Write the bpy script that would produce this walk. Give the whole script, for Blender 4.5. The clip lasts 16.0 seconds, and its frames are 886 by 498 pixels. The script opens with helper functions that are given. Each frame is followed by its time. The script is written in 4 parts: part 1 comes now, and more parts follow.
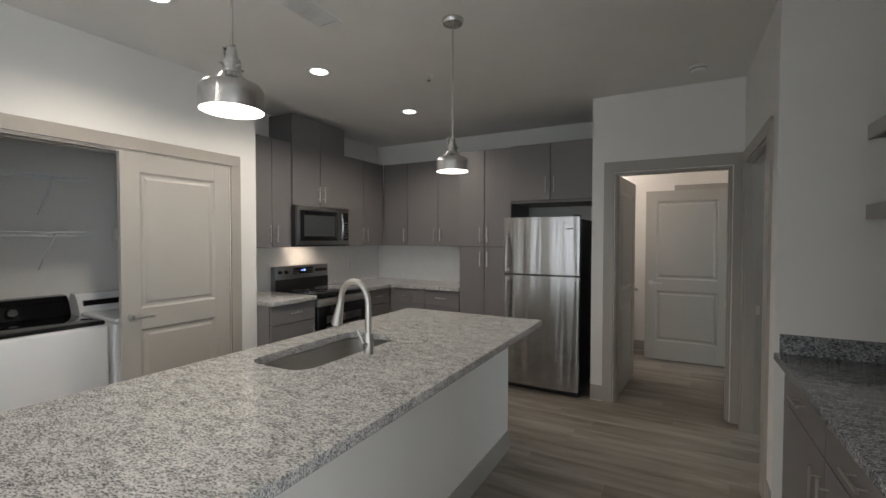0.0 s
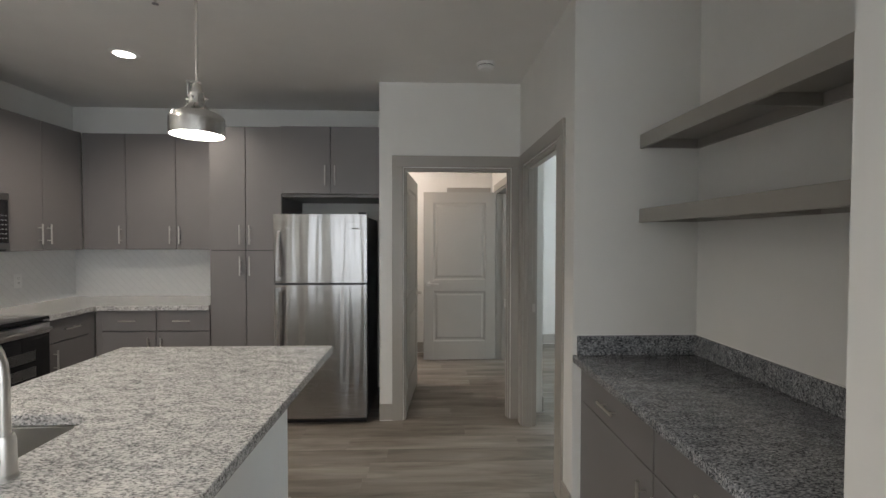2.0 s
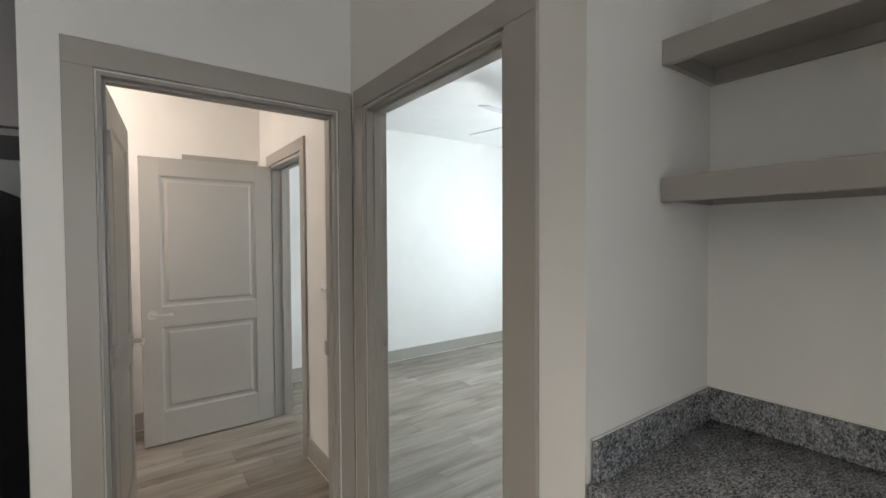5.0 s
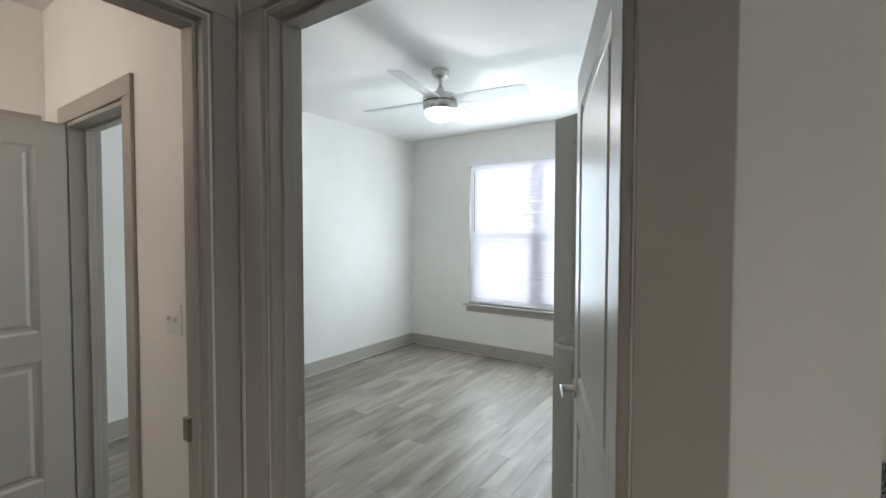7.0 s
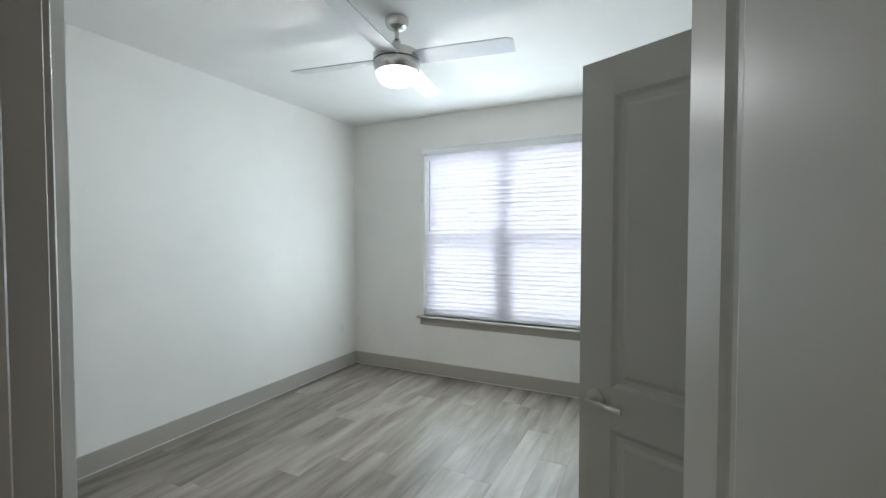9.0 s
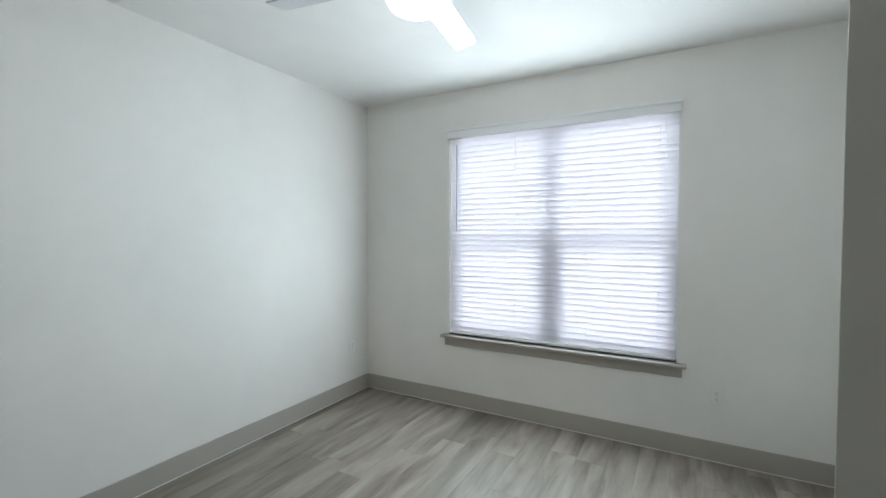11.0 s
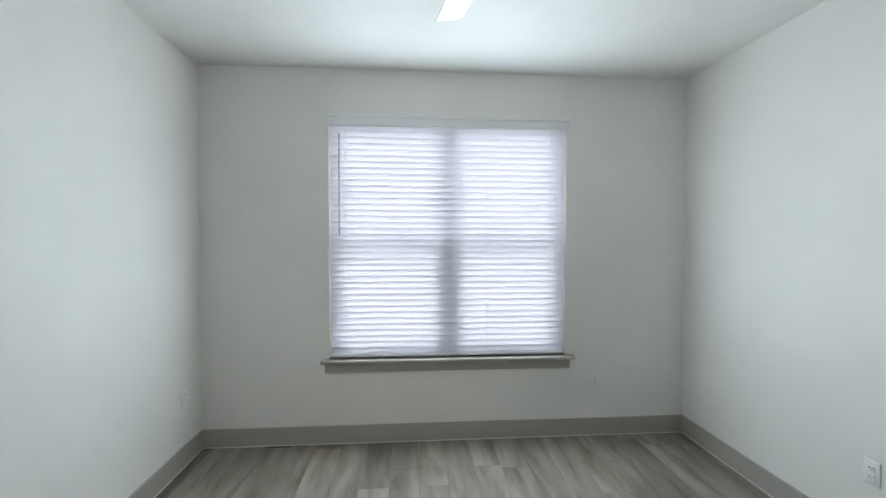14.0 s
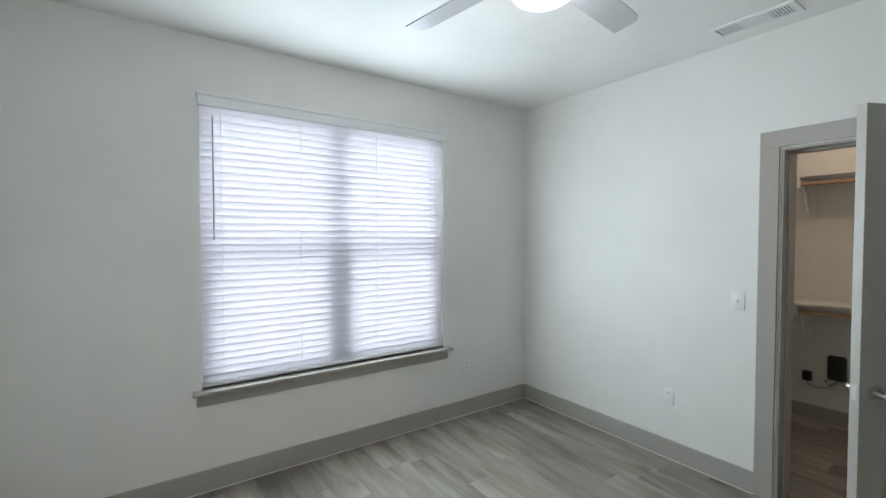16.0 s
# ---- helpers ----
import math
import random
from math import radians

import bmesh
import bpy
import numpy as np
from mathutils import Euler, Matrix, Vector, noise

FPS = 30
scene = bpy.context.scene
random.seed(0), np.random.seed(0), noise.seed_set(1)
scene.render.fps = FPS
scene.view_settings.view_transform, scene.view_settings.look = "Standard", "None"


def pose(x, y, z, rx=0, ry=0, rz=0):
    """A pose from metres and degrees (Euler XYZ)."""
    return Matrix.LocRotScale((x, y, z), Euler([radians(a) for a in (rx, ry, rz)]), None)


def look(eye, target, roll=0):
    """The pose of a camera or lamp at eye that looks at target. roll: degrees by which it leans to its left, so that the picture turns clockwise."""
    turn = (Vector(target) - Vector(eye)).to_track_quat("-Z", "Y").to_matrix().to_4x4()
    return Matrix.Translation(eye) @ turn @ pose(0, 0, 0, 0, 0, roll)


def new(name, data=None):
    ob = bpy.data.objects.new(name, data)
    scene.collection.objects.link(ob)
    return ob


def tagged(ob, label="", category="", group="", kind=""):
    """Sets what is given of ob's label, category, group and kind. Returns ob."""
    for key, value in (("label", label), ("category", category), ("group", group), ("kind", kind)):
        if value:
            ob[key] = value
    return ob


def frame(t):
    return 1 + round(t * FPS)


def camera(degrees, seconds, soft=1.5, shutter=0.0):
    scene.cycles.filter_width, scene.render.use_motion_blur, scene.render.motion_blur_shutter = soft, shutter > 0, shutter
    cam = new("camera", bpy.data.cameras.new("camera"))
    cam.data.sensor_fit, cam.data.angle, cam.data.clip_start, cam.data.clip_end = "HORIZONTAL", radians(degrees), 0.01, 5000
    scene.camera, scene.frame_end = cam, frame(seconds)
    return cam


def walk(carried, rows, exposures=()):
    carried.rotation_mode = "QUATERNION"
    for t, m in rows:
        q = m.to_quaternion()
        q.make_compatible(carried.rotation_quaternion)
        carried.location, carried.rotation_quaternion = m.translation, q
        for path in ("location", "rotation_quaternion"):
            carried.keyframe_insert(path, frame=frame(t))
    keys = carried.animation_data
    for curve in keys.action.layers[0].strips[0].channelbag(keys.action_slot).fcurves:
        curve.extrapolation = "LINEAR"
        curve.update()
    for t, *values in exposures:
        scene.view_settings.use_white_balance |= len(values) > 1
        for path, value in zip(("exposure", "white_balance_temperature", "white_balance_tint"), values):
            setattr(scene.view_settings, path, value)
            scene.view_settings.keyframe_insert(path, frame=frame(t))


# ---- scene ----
cam = camera(91.5, 16.0)
PATH = [
    (0, (0.153, 0.178, 1.463), (-0.801, 1.935, 1.413), 0.1),
    (0.5, (0.029, 0.321, 1.465), (-0.662, 2.198, 1.417), 0.2),
    (1, (-0.053, 0.455, 1.456), (-0.477, 2.409, 1.411), 0.2),
    (1.5, (-0.102, 0.62, 1.463), (-0.271, 2.612, 1.414), 0.1),
    (2, (-0.154, 0.775, 1.469), (-0.076, 2.773, 1.423), 0.1),
    (2.5, (-0.236, 0.999, 1.474), (0.07, 2.974, 1.421), 0.1),
    (3, (-0.278, 1.237, 1.454), (0.23, 3.171, 1.411), -0.0),
    (3.5, (-0.274, 1.484, 1.461), (0.406, 3.365, 1.423), -0.0),
    (3.7, (-0.273, 1.576, 1.47), (0.468, 3.433, 1.425), -0.0),
    (5.8, (-0.256, 2.714, 1.457), (1.131, 4.154, 1.399), 0.0),
    (6, (-0.232, 2.764, 1.468), (1.189, 4.169, 1.406), 0.2),
    (6.5, (-0.175, 2.954, 1.463), (1.371, 4.222, 1.4), 0.1),
    (7, (-0.066, 3.108, 1.469), (1.584, 4.236, 1.404), 0.1),
    (7.5, (0.043, 3.256, 1.467), (1.78, 4.245, 1.403), 0.1),
    (8, (0.161, 3.427, 1.471), (1.953, 4.315, 1.407), 0.2),
    (8.5, (0.319, 3.554, 1.468), (2.12, 4.419, 1.404), 0.1),
    (9, (0.525, 3.648, 1.477), (2.318, 4.534, 1.413), 0.0),
    (9.5, (0.686, 3.751, 1.478), (2.438, 4.715, 1.412), -0.1),
    (9.7, (0.75, 3.806, 1.474), (2.485, 4.799, 1.413), 0.1),
    (11.8, (1.38, 4.343, 1.492), (3.162, 5.25, 1.436), 0.1),
    (12, (1.381, 4.432, 1.5), (3.194, 5.275, 1.44), 0.2),
    (12.5, (1.419, 4.577, 1.486), (3.305, 5.241, 1.433), 0.1),
    (13, (1.423, 4.796, 1.494), (3.381, 5.199, 1.442), 0.1),
    (13.5, (1.412, 5.048, 1.494), (3.408, 5.157, 1.446), 0.1),
    (14, (1.371, 5.287, 1.504), (3.365, 5.132, 1.454), 0.1),
    (14.5, (1.409, 5.496, 1.5), (3.365, 5.084, 1.447), 0.0),
    (15, (1.506, 5.696, 1.525), (3.392, 5.034, 1.464), 0.0),
    (15.5, (1.559, 5.928, 1.545), (3.34, 5.02, 1.483), 0.0),
    (16, (1.628, 6.149, 1.54), (3.269, 5.007, 1.482), 0.0),
]
EXPOSURES = [(0.0, 0.15), (1.0, 0.2), (1.5, 0.35), (2.5, 0.8), (3.5, 1.0), (6.0, 0.72), (7.0, 0.45), (9.5, 0.23), (12.0, 0.13), (14.0, 0.0), (16.0, 0.1)]
walk(cam, [(t, look(eye, target, roll)) for t, eye, target, roll in PATH], EXPOSURES)

# ---- world and light ----
world = bpy.data.worlds.new("sky")
scene.world = world
world.use_nodes = True
wn = world.node_tree
sky = wn.nodes.new("ShaderNodeTexSky")
sky.sky_type = 'NISHITA'
sky.sun_disc = False
sky.sun_elevation = radians(48)
sky.sun_rotation = radians(200)
wn.nodes["Background"].inputs[1].default_value = 0.12
wn.links.new(sky.outputs[0], wn.nodes["Background"].inputs[0])


def lamp(name, kind, m, watts, color, size=0.1, size_y=None, spot=None):
    d = bpy.data.lights.new(name, kind)
    d.energy, d.color = watts, color
    if kind == 'AREA':
        d.size = size
        if size_y:
            d.shape, d.size_y = 'RECTANGLE', size_y
        else:
            d.shape = 'DISK'
    elif kind == 'SPOT':
        d.shadow_soft_size, d.spot_size, d.spot_blend = size, radians(spot), 0.6
    else:
        d.shadow_soft_size = size
    ob = new(name, d)
    ob.matrix_basis = m
    return ob


H = 2.72                      # ceiling height
COOL, WARM, NEUT = (0.86, 0.93, 1.0), (1.0, 0.80, 0.62), (1.0, 0.90, 0.79)
sun = lamp("sun", 'SUN', look((0, 0, 10), (2.4, 5.5, 2)), 2.0, (1.0, 0.95, 0.88))
sun.data.angle = radians(0.5)
# daylight entering by the bedroom window and an unseen living-room side window
lamp("bedroom_daylight", 'AREA', look((4.52, 4.99, 1.455), (0, 4.99, 1.455)), 38, (0.76, 0.92, 1.0), 1.7, 1.62)
lamp("living_daylight", 'AREA', look((0.595, -1.4, 1.35), (-3, -1.4, 1.35)), 16, COOL, 3.6, 1.9)
# unseen end window, added as fill for the walls and fridge facing it
lamp("living_end_fill", 'AREA', look((-1.35, -4.585, 1.4), (-1.35, 0, 1.4)), 14, COOL, 2.6, 1.9)
# first two are added behind the view as fill for the nook
CANS_AND_FILL = [(-0.9, -0.9), (-0.9, -2.3), (-2.24, 1.46), (-2.24, 2.62), (-2.20, 3.81)]
for x, y in CANS_AND_FILL:
    lamp("downlight", 'SPOT', look((x, y, H - 0.03), (x, y, 0)), 37, NEUT, 0.05, spot=150)
PENDANTS = [(-1.05, 1.04), (-1.0, 2.415)]
for x, y in PENDANTS:
    lamp("pendant_bulb", 'POINT', Matrix.Translation((x, y, 1.93)), 5, NEUT, 0.03)
lamp("fan_bulb", 'POINT', Matrix.Translation((2.67, 5.005, 2.27)), 11.5, (0.95, 0.97, 1.0), 0.05)
lamp("bath_bulb", 'POINT', Matrix.Translation((-0.9, 5.6, 2.4)), 17, (1.0, 0.86, 0.77), 0.1)
# warm fill added inside the closet, with no fitting of its own
lamp("closet_fill", 'POINT', Matrix.Translation((2.3, 2.4, 2.5)), 7, WARM, 0.08)
lamp("hood_bulb", 'AREA', look((-3.33, 3.59, 1.352), (-3.45, 3.59, 0.9)), 0.9, WARM, 0.12)

# ---- materials ----


def mat(name, color, rough=0.5, metal=0.0, spec=0.5):
    m = bpy.data.materials.new(name)
    m.use_nodes = True
    b = m.node_tree.nodes["Principled BSDF"]
    b.inputs["Base Color"].default_value = (*color, 1)
    b.inputs["Roughness"].default_value = rough
    b.inputs["Metallic"].default_value = metal
    b.inputs["Specular IOR Level"].default_value = spec
    return m


def node(m, kind, **inputs):
    n = m.node_tree.nodes.new(kind)
    for k, v in inputs.items():
        n.inputs[k.replace("_", " ")].default_value = v
    return n


def link(m, a, b):
    m.node_tree.links.new(a, b)


def coords(m, scale=(1, 1, 1), shift=False, space="Position"):
    """World position, stretched; shift moves it for each piece."""
    if space == "Position":
        src = node(m, "ShaderNodeNewGeometry").outputs["Position"]
    else:
        src = node(m, "ShaderNodeTexCoord").outputs["Object"]
    if shift:
        oi, ge = node(m, "ShaderNodeObjectInfo"), node(m, "ShaderNodeNewGeometry")
        add = node(m, "ShaderNodeMath")
        link(m, oi.outputs["Random"], add.inputs[0])
        link(m, ge.outputs["Random Per Island"], add.inputs[1])
        mul = node(m, "ShaderNodeVectorMath")
        mul.operation = 'SCALE'
        mul.inputs[0].default_value = (31.0, 57.0, 11.0)
        link(m, add.outputs[0], mul.inputs["Scale"])
        sm = node(m, "ShaderNodeVectorMath")
        link(m, src, sm.inputs[0])
        link(m, mul.outputs[0], sm.inputs[1])
        src = sm.outputs[0]
    mp = node(m, "ShaderNodeMapping", Scale=scale)
    link(m, src, mp.inputs["Vector"])
    return mp.outputs[0]


def ramp(m, fac, stops):
    r = node(m, "ShaderNodeValToRGB")
    e = r.color_ramp.elements
    while len(e) < len(stops):
        e.new(0.5)
    for el, (p, c) in zip(e, stops):
        el.position, el.color = p, (*c, 1)
    link(m, fac, r.inputs[0])
    return r.outputs[0]


def noise_tex(m, vec, scale, detail=4.0, rough=0.6, dist=0.0):
    n = node(m, "ShaderNodeTexNoise", Scale=scale, Detail=detail, Roughness=rough, Distortion=dist)
    link(m, vec, n.inputs["Vector"])
    return n.outputs["Fac"]


def bump(m, height, strength, distance=0.002):
    b = node(m, "ShaderNodeBump", Strength=strength, Distance=distance)
    link(m, height, b.inputs["Height"])
    link(m, b.outputs[0], m.node_tree.nodes["Principled BSDF"].inputs["Normal"])


def feed(m, socket, name):
    link(m, socket, m.node_tree.nodes["Principled BSDF"].inputs[name])


def tint(c, k):
    return tuple(min(1, v * k) for v in c)


def painted(name, c, rough=0.55, grain=220, strength=0.12, var=0.04):
    """Rolled paint: faint orange-peel and slow uneven tone."""
    m = mat(name, c, rough)
    v = coords(m)
    slow = noise_tex(m, v, 1.3, 3)
    feed(m, ramp(m, slow, [(0.3, tint(c, 1 - var)), (0.7, tint(c, 1 + var))]), "Base Color")
    bump(m, noise_tex(m, v, grain, 3), strength, 0.001)
    return m


WALL = painted("wall_paint", (0.76, 0.75, 0.72), 0.6)
CEIL = painted("ceiling_paint", (0.80, 0.79, 0.77), 0.75, 90, 0.3)
TRIM = painted("taupe_trim_paint", (0.37, 0.345, 0.31), 0.38, 60, 0.04, 0.03)
DOOR = painted("greige_door_paint", (0.42, 0.40, 0.365), 0.36, 60, 0.04, 0.03)
SHELF = painted("taupe_shelf_paint", (0.33, 0.31, 0.28), 0.4, 60, 0.04, 0.03)
CAB = painted("grey_laminate", (0.168, 0.158, 0.158), 0.42, 400, 0.06, 0.05)
# near-black, so that the gaps between fronts carry painted shade
CAB_SHADE = mat("cabinet_gap_shade", (0.02, 0.019, 0.019), 0.6)
WHITE = painted("white_plastic", (0.78, 0.78, 0.77), 0.35, 300, 0.02, 0.01)
ENAMEL = mat("white_enamel", (0.78, 0.79, 0.80), 0.22)
BLACK = mat("black_plastic", (0.012, 0.012, 0.013), 0.35)
GLASSBLK = mat("black_glass", (0.008, 0.008, 0.009), 0.06)
DARKGREY = mat("fridge_side_paint", (0.035, 0.035, 0.037), 0.45)
CAULK = mat("white_caulk", (0.75, 0.74, 0.72), 0.6)
WOOD = mat("pale_rod_wood", (0.42, 0.27, 0.17), 0.45)
RACK = mat("oven_rack_wire", (0.55, 0.55, 0.55), 0.3, 1.0)
VINYL = mat("white_vinyl", (0.78, 0.79, 0.80), 0.35)
NICKEL = mat("satin_nickel", (0.55, 0.53, 0.50), 0.36, 1.0)
CHROME = mat("chrome", (0.75, 0.75, 0.75), 0.1, 1.0)
RUBBER = mat("grey_label", (0.30, 0.30, 0.30), 0.5)
BLADE = mat("silver_blade", (0.50, 0.51, 0.53), 0.32, 0.3)


def brushed(name, c, rough, scale):
    m = mat(name, c, rough, 1.0)
    v = coords(m, scale, space="Object")
    f = noise_tex(m, v, 1.0, 4, 0.7)
    feed(m, ramp(m, f, [(0.3, tint(c, 0.9)), (0.7, tint(c, 1.06))]), "Base Color")
    r = node(m, "ShaderNodeMapRange")
    r.inputs["To Min"].default_value, r.inputs["To Max"].default_value = rough - 0.06, rough + 0.08
    link(m, f, r.inputs["Value"])
    feed(m, r.outputs[0], "Roughness")
    bump(m, f, 0.05, 0.0006)
    return m


STEEL = brushed("stainless_steel", (0.60, 0.59, 0.58), 0.27, (700, 700, 6))
STEELH = brushed("stainless_steel_across", (0.56, 0.55, 0.54), 0.28, (6, 6, 700))
SINK = brushed("sink_steel", (0.55, 0.54, 0.52), 0.3, (500, 10, 500))
DARKSTEEL = brushed("dark_stainless_steel", (0.27, 0.265, 0.26), 0.3, (6, 6, 700))
BELL = brushed("brushed_nickel", (0.58, 0.57, 0.55), 0.24, (8, 8, 900))


def steel_wave():
    """Fridge fronts are pressed thin and bow slightly, which bends what they mirror."""
    m = brushed("fridge_steel", (0.38, 0.37, 0.36), 0.25, (6, 6, 700))
    tg = node(m, "ShaderNodeTangent")
    tg.direction_type, tg.axis = 'RADIAL', 'Z'
    feed(m, tg.outputs[0], "Tangent")
    pb = m.node_tree.nodes["Principled BSDF"]
    pb.inputs["Anisotropic"].default_value, pb.inputs["Anisotropic Rotation"].default_value = 0.55, 0.25
    nt = m.node_tree
    old = [n for n in nt.nodes if n.bl_idname == "ShaderNodeBump"][0]
    v = coords(m, (10.0, 1, 0.4))
    f = noise_tex(m, v, 1.0, 1.5, 0.5, 0.3)
    b = node(m, "ShaderNodeBump", Strength=1.0, Distance=0.018)
    link(m, f, b.inputs["Height"])
    link(m, old.outputs[0], b.inputs["Normal"])
    link(m, b.outputs[0], nt.nodes["Principled BSDF"].inputs["Normal"])
    return m


FRIDGE = steel_wave()


def granite(name, stops, fleck):
    m = mat(name, (0.4, 0.4, 0.4), 0.14)
    v = coords(m, (0.85, 1.9, 1.2))
    a = noise_tex(m, v, 105, 5, 0.68, 0.4)
    b = noise_tex(m, v, 17, 3, 0.5)
    mx = node(m, "ShaderNodeMix")
    mx.inputs["Factor"].default_value = 0.2
    link(m, a, mx.inputs["A"])
    link(m, b, mx.inputs["B"])
    base = ramp(m, mx.outputs[0], stops)
    vo = node(m, "ShaderNodeTexVoronoi", Scale=190.0)
    link(m, v, vo.inputs["Vector"])
    spots = ramp(m, vo.outputs["Color"], [(0.0, (0, 0, 0)), (0.21, (0, 0, 0)), (0.23, (1, 1, 1))])
    mc = node(m, "ShaderNodeMix")
    mc.data_type = 'RGBA'
    link(m, spots, mc.inputs["Factor"])
    mc.inputs[6].default_value = (*fleck, 1)
    link(m, base, mc.inputs[7])
    feed(m, mc.outputs[2], "Base Color")
    return m


GRANITE = granite("pale_speckled_granite", [(0.36, (0.06, 0.058, 0.058)), (0.44, (0.26, 0.27, 0.265)), (0.51, (0.50, 0.49, 0.48)), (0.64, (0.72, 0.71, 0.69))], (0.17, 0.16, 0.16))
# nook copy of the granite, darkened and blued for the dim light there
GRANITE_DIM = granite("dimmed_speckled_granite", [(0.36, (0.028, 0.030, 0.034)), (0.44, (0.11, 0.116, 0.125)), (0.52, (0.26, 0.267, 0.28)), (0.66, (0.52, 0.52, 0.53))], (0.05, 0.052, 0.056))


def floor_mat():
    m = mat("grey_oak_vinyl", (0.3, 0.27, 0.24), 0.44)
    v = coords(m, (0.9, 6.0, 1), True)
    grain = noise_tex(m, v, 1.7, 5, 0.54, 0.5)
    fine = noise_tex(m, coords(m, (3, 120, 1), True), 1.0, 3, 0.6)
    col = ramp(m, grain, [(0.26, (0.135, 0.112, 0.094)), (0.45, (0.25, 0.22, 0.19)), (0.6, (0.33, 0.295, 0.26)), (0.8, (0.44, 0.405, 0.36))])
    oi, ge = node(m, "ShaderNodeObjectInfo"), node(m, "ShaderNodeNewGeometry")
    add = node(m, "ShaderNodeMath")
    link(m, oi.outputs["Random"], add.inputs[0])
    link(m, ge.outputs["Random Per Island"], add.inputs[1])
    fr = node(m, "ShaderNodeMath")
    fr.operation = 'FRACT'
    link(m, add.outputs[0], fr.inputs[0])
    tone = ramp(m, fr.outputs[0], [(0.0, (0.68, 0.665, 0.64)), (0.5, (0.86, 0.845, 0.82)), (1.0, (1.06, 1.04, 1.01))])
    mu = node(m, "ShaderNodeMix")
    mu.data_type, mu.blend_type = 'RGBA', 'MULTIPLY'
    mu.inputs["Factor"].default_value = 1.0
    link(m, col, mu.inputs[6])
    link(m, tone, mu.inputs[7])
    m2 = node(m, "ShaderNodeMix")
    m2.data_type, m2.blend_type = 'RGBA', 'MULTIPLY'
    m2.inputs["Factor"].default_value = 0.22
    link(m, mu.outputs[2], m2.inputs[6])
    link(m, ramp(m, fine, [(0.3, (0.6, 0.6, 0.6)), (0.6, (1.05, 1.05, 1.05))]), m2.inputs[7])
    feed(m, m2.outputs[2], "Base Color")
    bump(m, fine, 0.15, 0.0008)
    return m


PLANK = floor_mat()
SUB = mat("dark_joint", (0.07, 0.062, 0.055), 0.8)


def tile_mat():
    m = mat("white_herringbone_tile", (0.74, 0.74, 0.73), 0.12)
    br = node(m, "ShaderNodeTexBrick", Scale=1.0, Mortar_Size=0.0022)
    br.inputs["Brick Width"].default_value, br.inputs["Row Height"].default_value = 0.15, 0.05
    br.inputs["Color1"].default_value = (0.76, 0.76, 0.75, 1)
    br.inputs["Color2"].default_value = (0.74, 0.74, 0.73, 1)
    br.inputs["Mortar"].default_value = (0.68, 0.68, 0.67, 1)
    sp = node(m, "ShaderNodeSeparateXYZ")
    link(m, node(m, "ShaderNodeNewGeometry").outputs["Position"], sp.inputs[0])
    ad = node(m, "ShaderNodeMath")
    link(m, sp.outputs[0], ad.inputs[0])
    link(m, sp.outputs[1], ad.inputs[1])
    cb = node(m, "ShaderNodeCombineXYZ")
    link(m, ad.outputs[0], cb.inputs[0])
    link(m, sp.outputs[2], cb.inputs[1])
    rot = node(m, "ShaderNodeMapping", Rotation=(0, 0, radians(45)))
    link(m, cb.outputs[0], rot.inputs["Vector"])
    link(m, rot.outputs[0], br.inputs["Vector"])
    feed(m, br.outputs["Color"], "Base Color")
    bump(m, br.outputs["Fac"], -0.12, 0.001)
    return m


TILE = tile_mat()


def glow(name, c, s):
    m = mat(name, (0.8, 0.8, 0.8), 0.4)
    b = m.node_tree.nodes["Principled BSDF"]
    b.inputs["Emission Color"].default_value = (*c, 1)
    b.inputs["Emission Strength"].default_value = s
    return m


LENS = glow("lit_diffuser", (1.0, 0.95, 0.88), 9)
FANLENS = glow("lit_fan_glass", (1.0, 0.98, 0.97), 5)
BLUE = glow("blue_clock_digits", (0.15, 0.3, 1.0), 3)
GLASS = mat("window_glass", (1, 1, 1), 0.02)
GLASS.node_tree.nodes["Principled BSDF"].inputs["Transmission Weight"].default_value = 1.0


def slat_mat():
    m = mat("white_blind_slat", (0.82, 0.82, 0.83), 0.45)
    nt = m.node_tree
    tr = node(m, "ShaderNodeBsdfTranslucent", Color=(0.85, 0.86, 0.9, 1))
    mx = node(m, "ShaderNodeMixShader")
    mx.inputs[0].default_value = 0.72
    link(m, nt.nodes["Principled BSDF"].outputs[0], mx.inputs[1])
    link(m, tr.outputs[0], mx.inputs[2])
    link(m, mx.outputs[0], nt.nodes["Material Output"].inputs[0])
    return m


SLAT = slat_mat()

# ---- mesh helpers ----


def B(bm, x0, y0, z0, x1, y1, z1, bev=0.0, seg=1):
    r = bmesh.ops.create_cube(bm, size=1.0, matrix=Matrix.Translation(((x0 + x1) / 2, (y0 + y1) / 2, (z0 + z1) / 2)) @ Matrix.Diagonal((abs(x1 - x0), abs(y1 - y0), abs(z1 - z0), 1)))
    if bev:
        es = {e for v in r["verts"] for e in v.link_edges}
        bmesh.ops.bevel(bm, geom=list(es), offset=bev, segments=seg, affect='EDGES', profile=0.5)
    return bm


def box(*a, **k):
    return B(bmesh.new(), *a, **k)


def C(bm, p, r, h, axis='z', r2=None, seg=20):
    """A cylinder or cone from p along an axis."""
    rot = {'z': Matrix(), 'x': Matrix.Rotation(radians(90), 4, 'Y'), 'y': Matrix.Rotation(radians(-90), 4, 'X')}[axis]
    m = Matrix.Translation(p) @ rot @ Matrix.Translation((0, 0, h / 2))
    bmesh.ops.create_cone(bm, cap_ends=True, segments=seg, radius1=r, radius2=r if r2 is None else r2, depth=h, matrix=m)
    return bm


